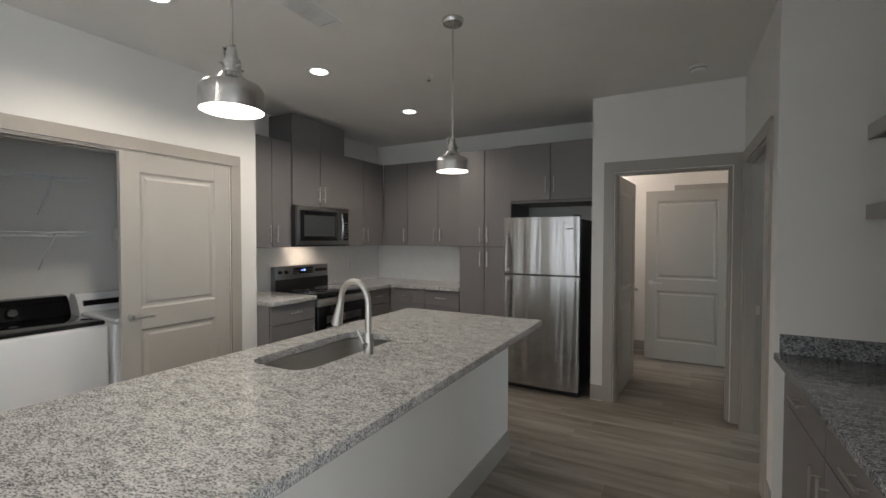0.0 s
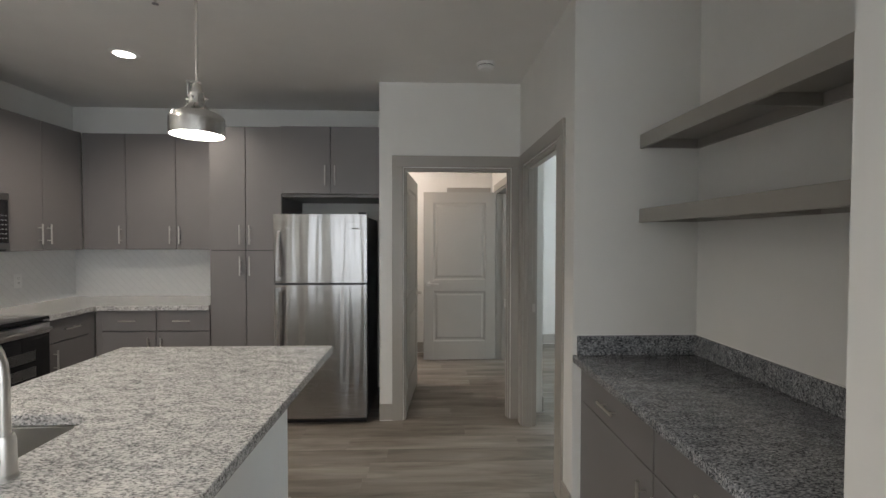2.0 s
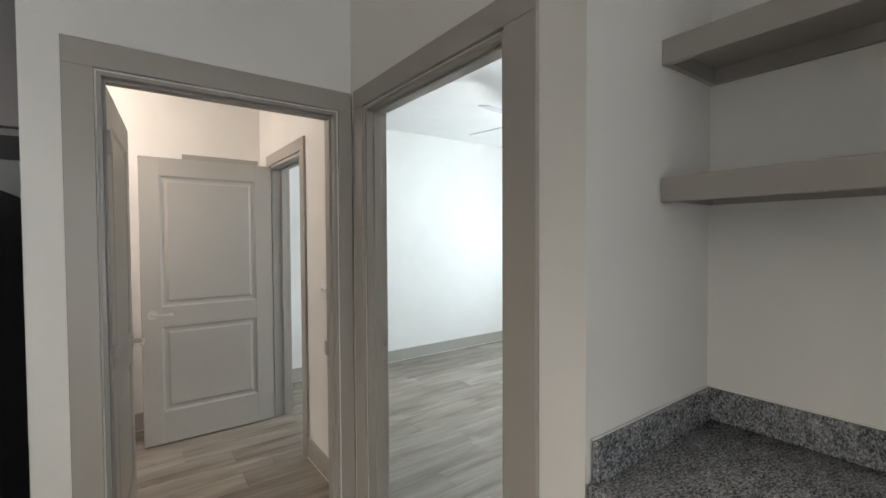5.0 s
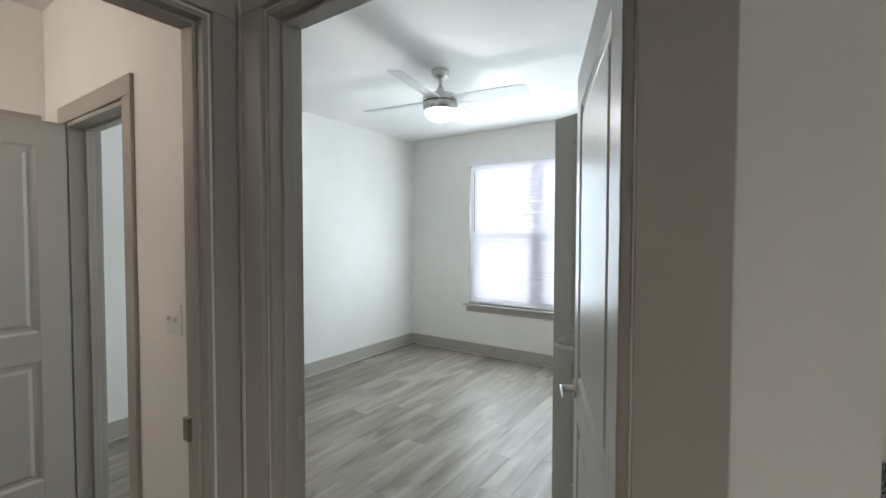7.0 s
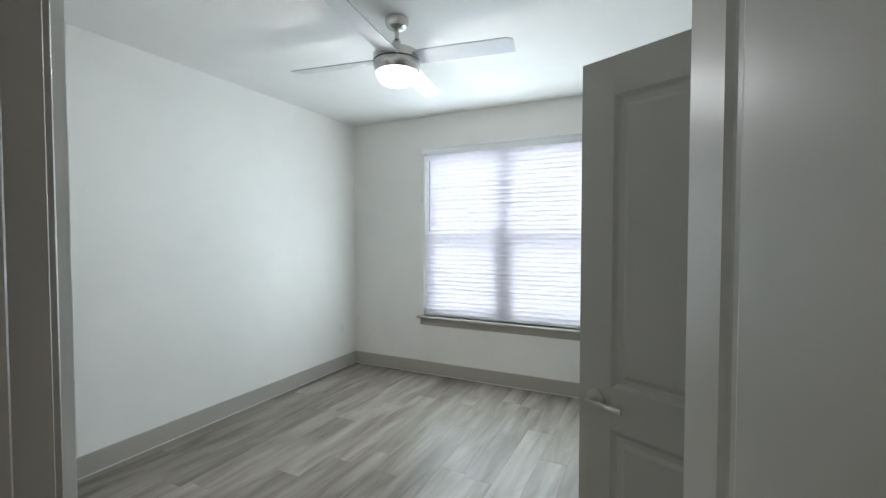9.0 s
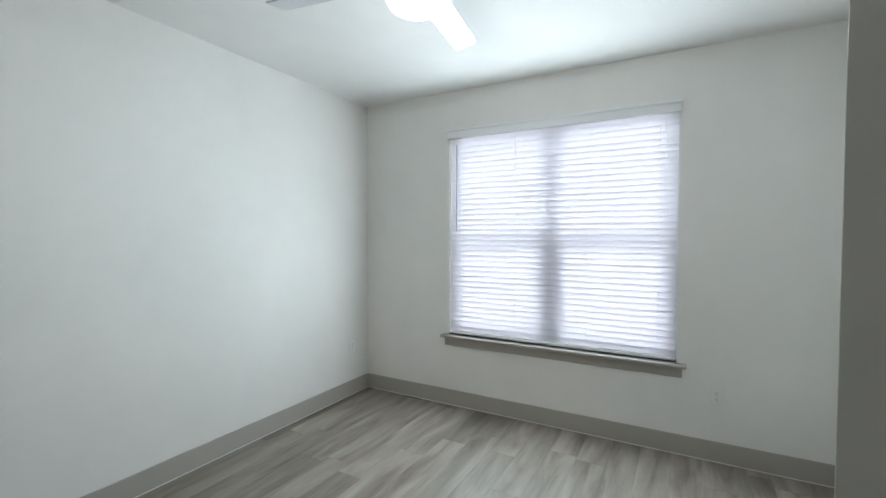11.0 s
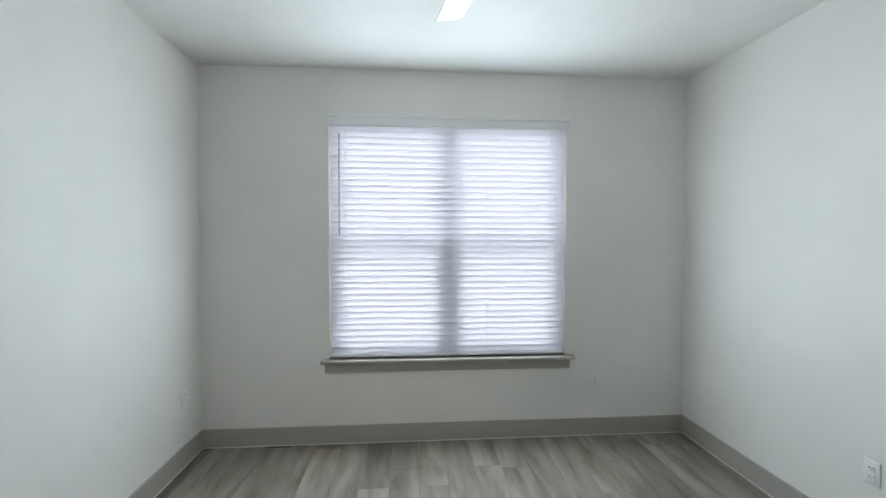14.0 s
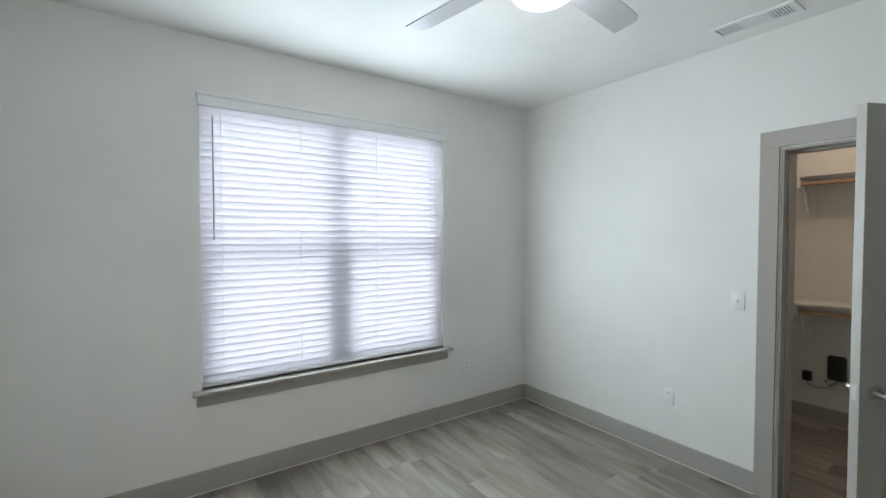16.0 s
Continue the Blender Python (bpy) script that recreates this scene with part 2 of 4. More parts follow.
def lathe(bm, prof, seg=32, at=(0, 0, 0)):
    rings = []
    for r, z in prof:
        if r < 1e-6:
            rings.append([bm.verts.new((at[0], at[1], at[2] + z))])
        else:
            rings.append([bm.verts.new((at[0] + r * math.cos(i * math.tau / seg), at[1] + r * math.sin(i * math.tau / seg), at[2] + z)) for i in range(seg)])
    for a, b in zip(rings, rings[1:]):
        for i in range(seg):
            j = (i + 1) % seg
            vs = [a[i % len(a)], a[j % len(a)], b[j % len(b)], b[i % len(b)]]
            vs = [v for n, v in enumerate(vs) if v not in vs[:n]]
            if len(vs) > 2:
                bm.faces.new(vs)
    return bm


def tube(bm, pts, radii, seg=14):
    pts = [Vector(p) for p in pts]
    if not hasattr(radii, "__len__"):
        radii = [radii] * len(pts)
    rings = []
    side = None
    for i, p in enumerate(pts):
        d = (pts[min(i + 1, len(pts) - 1)] - pts[max(i - 1, 0)]).normalized()
        if side is None:
            side = d.orthogonal().normalized()
        side = (side - d * side.dot(d)).normalized()
        up = d.cross(side)
        rings.append([bm.verts.new(p + radii[i] * (math.cos(k * math.tau / seg) * side + math.sin(k * math.tau / seg) * up)) for k in range(seg)])
    for a, b in zip(rings, rings[1:]):
        for k in range(seg):
            bm.faces.new([a[k], a[(k + 1) % seg], b[(k + 1) % seg], b[k]])
    bm.faces.new(rings[0][::-1])
    bm.faces.new(rings[-1])
    return bm


def mesh(bm, material, smooth=True):
    bmesh.ops.recalc_face_normals(bm, faces=bm.faces)
    me = bpy.data.meshes.new("mesh")
    bm.to_mesh(me)
    bm.free()
    me.materials.append(material)
    if smooth:
        for p in me.polygons:
            p.use_smooth = True
        me.set_sharp_from_angle(angle=radians(35))
    return me


def part(name, bm, material, parent, label=""):
    ob = new(name, mesh(bm, material))
    ob.parent = parent
    return tagged(ob, label) if label else ob


def thing(name, m, label, category, group=""):
    ob = new(name)
    ob.empty_display_size = 0.1
    ob.matrix_basis = m
    return tagged(ob, label, category, group)


def solid(name, bm, material, label, category="", kind="", group=""):
    return tagged(new(name, mesh(bm, material)), label, category, group, kind)


def wall(name, axis, p0, p1, a0, a1, openings=(), label="matte off-white painted wall", z1=H, material=None):
    """A wall p0..p1 thick that runs a0..a1, with openings (from, to, sill, head) cut through."""
    bm = bmesh.new()

    def put(s, e, lo, hi):
        if e - s > 1e-4 and hi - lo > 1e-4:
            B(bm, *((p0, s, lo, p1, e, hi) if axis == 'y' else (s, p0, lo, e, p1, hi)))
    s = a0
    for o0, o1, lo, hi in sorted(openings):
        put(s, o0, 0, z1)
        put(o0, o1, 0, lo)
        put(o0, o1, hi, z1)
        s = o1
    put(s, a1, 0, z1)
    return solid(name, bm, material or WALL, label, "wall", "structure")


# ---- structure ----
EX = 0.605                   # kitchen side of the wall that divides kitchen and bedroom
DH = 2.04                    # door openings
solid("floor", box(-4.2, -4.8, -0.12, 4.75, 6.95, -0.006), SUB, "grey oak plank floor on a dark base", "floor", "structure")
FLOOR = bpy.data.objects["floor"]
solid("ceiling", box(-4.2, -4.8, H, 4.75, 6.95, H + 0.12), CEIL, "smooth matte off-white ceiling", "ceiling", "structure")
wall("wall_1", 'x', 4.26, 4.37, -0.53, EX, [(-0.335, 0.53, 0, DH)])
wall("wall_2", 'y', EX, 0.70, 2.97, 4.37, [(3.235, 4.115, 0, DH)])
wall("wall_3", 'x', 2.97, 3.17, 0.70, 4.55, [(1.765, 2.55, 0, DH)])
wall("wall_4", 'y', 4.55, 4.70, 1.4, 6.89, [(4.11, 5.87, 0.62, 2.35)])
wall("wall_5", 'x', 6.77, 6.89, EX, 4.55)
wall("wall_6", 'y', 1.26, 1.36, 1.41, 2.97)
wall("wall_7", 'x', 1.41, 1.52, EX, 1.26)
wall("wall_8", 'y', EX, 0.72, -4.6, 1.41, [(-3.25, 0.45, 0.35, 2.35)])
wall("wall_9", 'x', 1.45, 1.56, 1.36, 4.55, label="off-white painted closet wall")
wall("wall_10", 'y', 3.4, 3.5, 1.56, 2.97, label="off-white painted closet wall")
wall("wall_11", 'y', -3.16, -3.05, -4.6, 2.69, [(0.85, 2.44, 0, DH)])
wall("wall_12", 'x', 2.58, 2.69, -4.1, -3.16)
wall("wall_13", 'y', -3.63, -3.52, 2.69, 5.16)
wall("wall_14", 'x', 5.05, 5.16, -3.52, -0.53)
wall("wall_15", 'y', -0.53, -0.43, 4.37, 5.16)
wall("wall_16", 'y', -4.1, -3.99, 0.0, 2.58)
wall("wall_17", 'x', 0.0, 0.11, -3.99, -3.16)
# opening in the unseen end wall, only for the added fill
wall("wall_18", 'x', -4.72, -4.6, -3.16, 0.72, [(-2.65, -0.05, 0.45, 2.35)])
wall("wall_19", 'y', -1.85, -1.75, 5.16, 6.46, label="pale painted bathroom wall")
wall("wall_20", 'x', 6.36, 6.46, -1.75, 0.72, label="pale painted bathroom wall")
wall("wall_21", 'y', 0.70, 0.83, 4.37, 6.77, [(5.27, 6.0, 0, DH)])


def trim(name, bm, label="taupe painted door casing", material=None, category="trim"):
    return solid(name, bm, material or TRIM, label, category, "structure")


def casing(axis, plane, side, a0, a1, top=DH, w=0.092, left=True, right=True, wl=0, wt=0):
    """Flat casing boards round an opening on the face at plane; side is +1 or -1, outwards."""
    t0, t1 = sorted((plane, plane + side * 0.016))
    rev = 0.006
    wl, wt = wl or w, wt or w
    c = thing("casing", Matrix(), "taupe painted flat door casing", "trim")
    c["kind"] = "structure"

    def put(name, s, e, lo, hi):
        part(name, box(*((t0, s, lo, t1, e, hi) if axis == 'y' else (s, t0, lo, e, t1, hi)), bev=0.002), TRIM, c)
    if left:
        put("side_board", a0 - wl, a0 - rev, 0, top + rev)
    if right:
        put("side_board", a1 + rev, a1 + w, 0, top + rev)
    put("head_board", a0 - (wl if left else 0), a1 + (w if right else 0), top + rev, top + wt)
    return c


def jamb(axis, p0, p1, a0, a1, stop_at, top=DH):
    """The lining of an opening, with its stop."""
    bm = bmesh.new()
    t = 0.014
    for s, e, lo, hi in ((a0, a0 + t, 0, top - t), (a1 - t, a1, 0, top - t), (a0, a1, top - t, top)):
        B(bm, *((p0, s, lo, p1, e, hi) if axis == 'y' else (s, p0, lo, e, p1, hi)), bev=0.001)
    q0, q1 = stop_at
    for s, e, lo, hi in ((a0 + t, a0 + t + 0.011, 0, top - t - 0.011), (a1 - t - 0.011, a1 - t, 0, top - t - 0.011), (a0 + t, a1 - t, top - t - 0.011, top - t)):
        B(bm, *((q0, s, lo, q1, e, hi) if axis == 'y' else (s, q0, lo, e, q1, hi)), bev=0.002)
    return trim("door_jamb", bm, "taupe painted door jamb with a stop")


casing('x', 4.26, -1, -0.335, 0.53, w=0.07, wl=0.092, wt=0.095)
jamb('x', 4.258, 4.372, -0.335, 0.53, (4.29, 4.325))
casing('x', 4.37, 1, -0.335, 0.53, left=False)
casing('y', EX, -1, 3.235, 4.115, wl=0.124)
jamb('y', EX - 0.002, 0.702, 3.235, 4.115, (0.635, 0.672))
casing('y', 0.70, 1, 3.235, 4.115, left=False)
casing('y', 0.70, -1, 5.27, 6.0)
jamb('y', 0.698, 0.832, 5.27, 6.0, (0.77, 0.805))
casing('y', 0.83, 1, 5.27, 6.0)
casing('x', 3.17, 1, 1.765, 2.55, w=0.1)
jamb('x', 2.968, 3.172, 1.765, 2.55, (3.06, 3.10))
casing('y', -3.05, 1, 0.85, 2.44)
jamb('y', -3.162, -3.048, 0.85, 2.44, (-3.14, -3.10))
casing('x', 6.36, -1, 0.205, 0.68, right=False, top=2.04)

BH = 0.133


def base(axis, plane, side, a0, a1):
    bm = bmesh.new()
    t0, t1 = sorted((plane, plane + side * 0.013))
    B(bm, *((t0, a0, 0.004, t1, a1, BH) if axis == 'y' else (a0, t0, 0.004, a1, t1, BH)), bev=0.002)
    trim("baseboard", bm, "taupe painted flat baseboard", None, "baseboard")
    bm = bmesh.new()
    t0, t1 = sorted((plane, plane + side * 0.016))
    B(bm, *((t0, a0, 0.0, t1, a1, 0.004) if axis == 'y' else (a0, t0, 0.0, a1, t1, 0.004)))
    trim("caulk_line", bm, "thin white caulk line along the floor", CAULK, "caulk")


for a in (('y', 4.55, -1, 3.17, 6.77), ('x', 6.77, -1, 0.74, 4.535), ('x', 3.17, 1, 2.65, 4.535), ('x', 3.17, 1, 0.74, 1.665),
          ('y', 0.70, 1, 4.207, 4.37), ('y', 0.83, 1, 4.37, 5.178), ('y', 0.83, 1, 6.092, 6.755), ('x', 4.26, -1, -0.53, -0.422), ('y', EX, -1, 2.97, 3.111),
          ('y', 0.70, -1, 4.39, 5.178), ('x', 1.56, 1, 1.36, 3.4), ('y', 1.36, 1, 1.575, 2.97), ('y', 3.4, -1, 1.575, 2.97),
          ('y', EX, -1, -4.6, 1.52), ('y', -3.05, 1, -4.6, 0.758), ('y', -3.05, 1, 2.532, 2.69), ('x', 6.36, -1, -1.75, 0.133)):
    base(*a)


# ---- doors ----
def lever(parent, x, y, z, out, toward):
    """A lever on a round rose; out is the side it stands out on, toward the way the lever points."""
    bm = bmesh.new()
    C(bm, (x, y, z), 0.031, out * 0.009, 'y', seg=24)
    C(bm, (x, y, z), 0.012, out * 0.05, 'y', seg=14)
    rose = part("lever_rose", bm, NICKEL, parent, "satin nickel round rose")
    yy = y + out * 0.05
    part("lever_handle", box(x - 0.011 * toward, yy - 0.005, z - 0.009, x + toward * 0.115, yy + 0.005, z + 0.009, bev=0.003, seg=2), NICKEL, rose, "satin nickel lever handle")


def door(m, w, label, group="", hinges=True, z1=2.03, cover=DOOR):
    """A two-panel moulded door: hinge edge at the origin, leaf along +x, 35 mm thick along +y."""
    d = thing("door", m, label, "door", group)
    T, z0 = 0.035, 0.012
    st, top, mid, bot = 0.118, 0.125, (0.84, 0.98), 0.235
    bm = bmesh.new()
    B(bm, 0, 0, z0, st, T, z1, bev=0.0012)
    B(bm, w - st, 0, z0, w, T, z1, bev=0.0012)
    for a, b in ((z0, bot), mid, (z1 - top, z1)):
        B(bm, st, 0, a, w - st, T, b)
    B(bm, st, 0.011, bot, w - st, T - 0.011, z1 - top)
    part("leaf", bm, cover, d)
    for a, b in ((bot, mid[0]), (mid[1], z1 - top)):
        for y0, s in ((0.011, -1), (T - 0.011, 1)):
            # sloping moulding round a raised field
            bm = bmesh.new()
            x0, x1 = st, w - st
            prof = [(0.0, 0.011), (0.012, 0.003), (0.018, 0.0010), (0.032, 0.0010), (0.048, 0.009), (0.050, 0.009)]
            rings = []
            for inset, lift in prof:
                yy = y0 + s * lift
                rings.append([bm.verts.new(p) for p in ((x0 + inset, yy, a + inset), (x1 - inset, yy, a + inset), (x1 - inset, yy, b - inset), (x0 + inset, yy, b - inset))])
            for p, q in zip(rings, rings[1:]):
                for k in range(4):
                    bm.faces.new([p[k], p[(k + 1) % 4], q[(k + 1) % 4], q[k]])
            bm.faces.new(rings[-1])
            po = new("panel", mesh(bm, cover, False))
            po.parent = d
    for y, s in ((0, -1), (T, 1)):
        lever(d, w - 0.065, y, 0.93, s, -1)
    part("latch_plate", box(w - 0.001, 0.006, 0.9, w + 0.0015, T - 0.006, 0.96, bev=0.0005), NICKEL, d, "small nickel latch plate")
    if hinges:
        for z in (0.25, 1.02, 1.82):
            bm = C(bmesh.new(), (-0.004, -0.004, z - 0.045), 0.006, 0.09, 'z', seg=10)
            B(bm, -0.003, 0.0, z - 0.045, -0.001, 0.03, z + 0.045)
            part("hinge", bm, NICKEL, d, "nickel butt hinge")
    return d


door(pose(-0.312, 4.385, 0, rz=85), 0.80, "greige two-panel bathroom door standing open on its hinges", "interior doors")
door(pose(0.68, 5.99, 0, rz=180), 0.865, "greige two-panel door standing open across the bathroom", "interior doors")
door(pose(0.722, 3.242, 0, rz=22), 0.85, "greige two-panel bedroom door standing open into the room", "interior doors")
door(pose(1.788, 3.188, 0, rz=65.5), 0.745, "greige two-panel closet door standing half open", "interior doors", z1=2.05)
door(pose(-3.075, 2.424, 0, rz=-90), 0.775, "greige two-panel laundry door closed beside the open half", "interior doors")
for n, (x0, y0, x1, y1) in enumerate(((0.674, 4.098, 0.696, 4.101), (0.5, 4.34, 0.5165, 4.365))):
    B(bm := bmesh.new(), x0, y0, 0.90, x1, y1, 0.965, bev=0.0006)
    solid("strike_plate", bm, NICKEL, "small satin nickel strike plate in a taupe door jamb", "strike plate", group="strike plates")


# ---- kitchen cabinets ----
def bar_handle(parent, x, z, length, upright=True):
    bm = bmesh.new()
    h = length / 2
    if upright:
        C(bm, (x, -0.032, z - h), 0.006, length, 'z', seg=12)
        for k in (-1, 1):
            C(bm, (x, -0.032, z + k * h * 0.62), 0.004, 0.032, 'y', seg=8)
    else:
        C(bm, (x - h, -0.032, z), 0.006, length, 'x', seg=12)
        for k in (-1, 1):
            C(bm, (x + k * h * 0.62, -0.032, z), 0.004, 0.032, 'y', seg=8)
    return part("handle", bm, NICKEL, parent, "brushed nickel bar handle")


def cabinet(m, w, d, z0, z1, fronts, label, name="cabinet", toe=False, group="kitchen cabinets"):
    """Front at y=0 facing -y, width along +x. fronts: (kind, x0, x1, z0, z1, handle) with handle (x, z, length, upright)."""
    c = thing(name, m, label, "cabinet", group)
    body = box(0, 0.021, z0 + (0.1 if toe else 0), w, d, z1)
    if toe:
        B(body, 0.0, 0.08, z0, w, d, z0 + 0.1)
    part("body", body, CAB, c)
    # shade of the gaps, put in as a thin dark sheet
    part("gap_shade", box(0.001, 0.0195, z0 + (0.1 if toe else 0.001), w - 0.001, 0.0212, z1 - 0.001), CAB_SHADE, c, "near-black sheet behind the fronts, its colour standing in for gap shade")
    for kind, x0, x1, a, b, h in fronts:
        f = part(kind, box(x0 + 0.003, 0, a + 0.003, x1 - 0.003, 0.019, b - 0.003, bev=0.0012), CAB, c)
        if h:
            bar_handle(f, *h)
    lo, hi = min(f[1] for f in fronts), max(f[2] for f in fronts)
    for x0, x1 in ((0.0, lo), (hi, w)):
        if x1 - x0 > 0.01:
            part("filler_strip", box(x0, 0.004, z0 + (0.1 if toe else 0), x1, 0.019, z1), CAB, c)
    return c


FX, FXU = -2.88, -3.19       # fronts of the base and wall units on the range wall
FY, FYU = 4.43, 4.72         # the same on the back wall
TOP, BOT = 2.40, 1.372
WD = 0.318


def pair(w, a, b, hz, filler=0.0, L=0.16):
    mid = (w + filler) / 2
    return [("cabinet_door", filler, mid, a, b, (mid - 0.04, hz, L, True)), ("cabinet_door", mid, w, a, b, (mid + 0.04, hz, L, True))]


cabinet(pose(FXU, 2.693, 0, rz=90), 0.514, WD, BOT, TOP, pair(0.514, BOT, TOP, BOT + 0.13, 0.05), "grey laminate wall cabinet with two doors", "wall_cabinet")
cabinet(pose(FXU + 0.012, 3.21, 0, rz=90), 0.76, WD + 0.012, 1.79, 2.69, pair(0.76, 1.79, 2.69, 1.92), "tall grey laminate wall cabinet above the microwave", "wall_cabinet")
cabinet(pose(FXU, 3.972, 0, rz=90), 0.748, WD, BOT, TOP, pair(0.70, BOT, TOP, BOT + 0.13), "grey laminate corner wall cabinet with two doors", "wall_cabinet")
cabinet(pose(-3.188, FYU, 0), 0.37, WD, BOT, TOP, [("cabinet_door", 0.05, 0.37, BOT, TOP, (0.33, BOT + 0.13, 0.16, True))], "grey laminate single-door wall cabinet in the corner", "wall_cabinet")
cabinet(pose(-2.817, FYU, 0), 0.866, WD, BOT, TOP, pair(0.866, BOT, TOP, BOT + 0.13), "grey laminate wall cabinet with two doors", "wall_cabinet")
pantry = cabinet(pose(-1.95, FY, 0), 0.592, 0.605, 0, TOP, pair(0.592, 0.11, BOT, BOT - 0.13) + pair(0.592, BOT, TOP, BOT + 0.13), "tall grey laminate pantry cabinet with four doors", "pantry_cabinet", toe=True)
cabinet(pose(-1.356, 4.395, 0), 0.822, 0.645, 1.84, TOP, pair(0.822, 1.84, TOP, 1.84 + 0.15), "grey laminate wall cabinet above the refrigerator", "wall_cabinet")
solid("light_valance", box(-1.35, 4.415, 1.815, -0.535, 5.04, 1.838), CAB, "grey laminate underside panel of the cabinet over the refrigerator", "panel", group="")
CT = 0.915
NT = 0.872                    # the lower counter of the nook


def drawer_door(w, split=0.70, x0=0.0, right=True):
    return [("drawer", x0, w, split, 0.872, ((w + x0) / 2, 0.79, 0.14, False)), ("cabinet_door", x0, w, 0.11, split, ((w - 0.05) if right else x0 + 0.05, split - 0.13, 0.16, True))]


cabinet(pose(FX, 2.693, 0, rz=90), 0.514, 0.62, 0, 0.875, drawer_door(0.514), "grey laminate base cabinet with a drawer and a door", "base_cabinet", toe=True)
cabinet(pose(FX, 3.977, 0, rz=90), 0.45, 0.62, 0, 0.875, drawer_door(0.38, right=False), "grey laminate base cabinet beside the range", "base_cabinet", toe=True)
cabinet(pose(FX + 0.002, FY, 0), 0.486, 0.6, 0, 0.875, drawer_door(0.486, x0=0.05), "grey laminate base cabinet with a drawer and a door", "base_cabinet", toe=True)
cabinet(pose(-2.39, FY, 0), 0.438, 0.6, 0, 0.875, drawer_door(0.438, right=False), "grey laminate base cabinet with a drawer and a door", "base_cabinet", toe=True)
solid("countertop", box(-3.518, 2.693, 0.877, FX + 0.025, 3.207, CT, bev=0.004, seg=2), GRANITE, "pale speckled granite counter beside the range", "countertop")
bm = box(-3.518, 3.976, 0.877, FX + 0.025, 5.048, CT)
B(bm, FX + 0.025, FY - 0.025, 0.877, -1.952, 5.048, CT)
solid("countertop", bm, GRANITE, "pale speckled granite corner counter under wall cabinets", "countertop")
bm = box(-3.519, 2.693, CT, -3.512, 5.04, BOT)
B(bm, -3.512, 5.041, CT, -1.952, 5.049, BOT)
solid("tile_backsplash", bm, TILE, "glossy white herringbone tile backsplash", "backsplash", "structure")


def plate(name, m, label, kind="outlet", group="wall plates", dark=False):
    """A wall plate; wall at y=0, facing -y, centre at the origin."""
    p = thing(name, m, label, kind, group)
    part("cover_plate", box(-0.036, -0.006, -0.058, 0.036, 0.0, 0.058, bev=0.003, seg=2), WHITE, p)
    if kind == "outlet":
        for z in (-0.02, 0.02):
            s = part("socket", box(-0.015, -0.0085, z - 0.0135, 0.015, -0.006, z + 0.0135, bev=0.002), WHITE, p)
            bm = bmesh.new()
            for x in (-0.006, 0.006):
                B(bm, x - 0.0011, -0.0092, z - 0.001, x + 0.0011, -0.0085, z + 0.008)
            B(bm, -0.002, -0.0092, z - 0.009, 0.002, -0.0085, z - 0.005)
            part("slots", bm, BLACK, s, "dark socket slots")
    else:
        part("toggle", box(-0.004, -0.018, -0.006, 0.004, -0.005, 0.010, bev=0.002), WHITE, p)
    return p


plate("outlet", pose(-3.511, 4.45, 1.12, rz=90), "white outlet plate on the tile backsplash")

# ---- range, microwave, refrigerator ----
rng = thing("range", pose(-2.865, 3.212, 0, rz=90), "stainless and black electric range with an open-rack oven window", "range")
W = 0.756
part("body", box(0, 0.03, 0.09, W, 0.64, 0.895, bev=0.003), BLACK, rng, "black range body")
part("cooktop", box(0, -0.01, 0.895, W, 0.58, 0.918, bev=0.004, seg=2), GLASSBLK, rng, "black glass cooktop")
for x, y, r in ((0.2, 0.15, 0.11), (0.56, 0.15, 0.09), (0.2, 0.42, 0.08), (0.56, 0.42, 0.11)):
    part("burner_ring", lathe(bmesh.new(), [(r, 0.9185), (r, 0.9192), (r - 0.004, 0.9192), (r - 0.004, 0.9185)], 36, (x, y, 0)), RUBBER, rng, "thin grey burner ring")
od = part("oven_door", box(0.004, -0.012, 0.27, W - 0.004, 0.028, 0.80, bev=0.004, seg=2), GLASSBLK, rng, "black glass oven door")
part("door_trim", box(0.004, -0.016, 0.80, W - 0.004, 0.028, 0.872, bev=0.004, seg=2), STEELH, od, "stainless upper oven door band")
bm = bmesh.new()
C(bm, (0.05, -0.062, 0.838), 0.012, W - 0.1, 'x', seg=16)
for x in (0.07, W - 0.09):
    B(bm, x, -0.06, 0.83, x + 0.02, -0.012, 0.847, bev=0.002)
part("oven_handle", bm, STEELH, od, "stainless oven bar handle")
bm = bmesh.new()
for z in (0.42, 0.55, 0.66):
    for k in range(9):
        C(bm, (0.12, -0.0135, z + k * 0.008 - 0.03), 0.0016, W - 0.24, 'x', seg=6)
part("oven_racks", bm, RACK, od, "wire oven racks behind dark glass")
part("storage_drawer", box(0.004, -0.01, 0.1, W - 0.004, 0.028, 0.262, bev=0.004), STEELH, rng, "stainless storage drawer")
bm = box(0, 0.575, 0.9, W, 0.64, 1.165, bev=0.006, seg=2)
part("backguard", bm, DARKSTEEL, rng, "dark stainless control panel")
part("console_display", box(0.24, 0.571, 1.075, 0.52, 0.576, 1.145, bev=0.002), GLASSBLK, rng, "black clock display")
part("lower_backguard", box(0.002, 0.57, 0.918, W - 0.002, 0.576, 1.03, bev=0.002), BLACK, rng, "black lower backguard")
bm = bmesh.new()
for x in (0.355, 0.368, 0.385, 0.398):
    B(bm, x, 0.5695, 1.105, x + 0.008, 0.571, 1.122)
part("clock_digits", bm, BLUE, rng, "lit blue clock digits")
bm = bmesh.new()
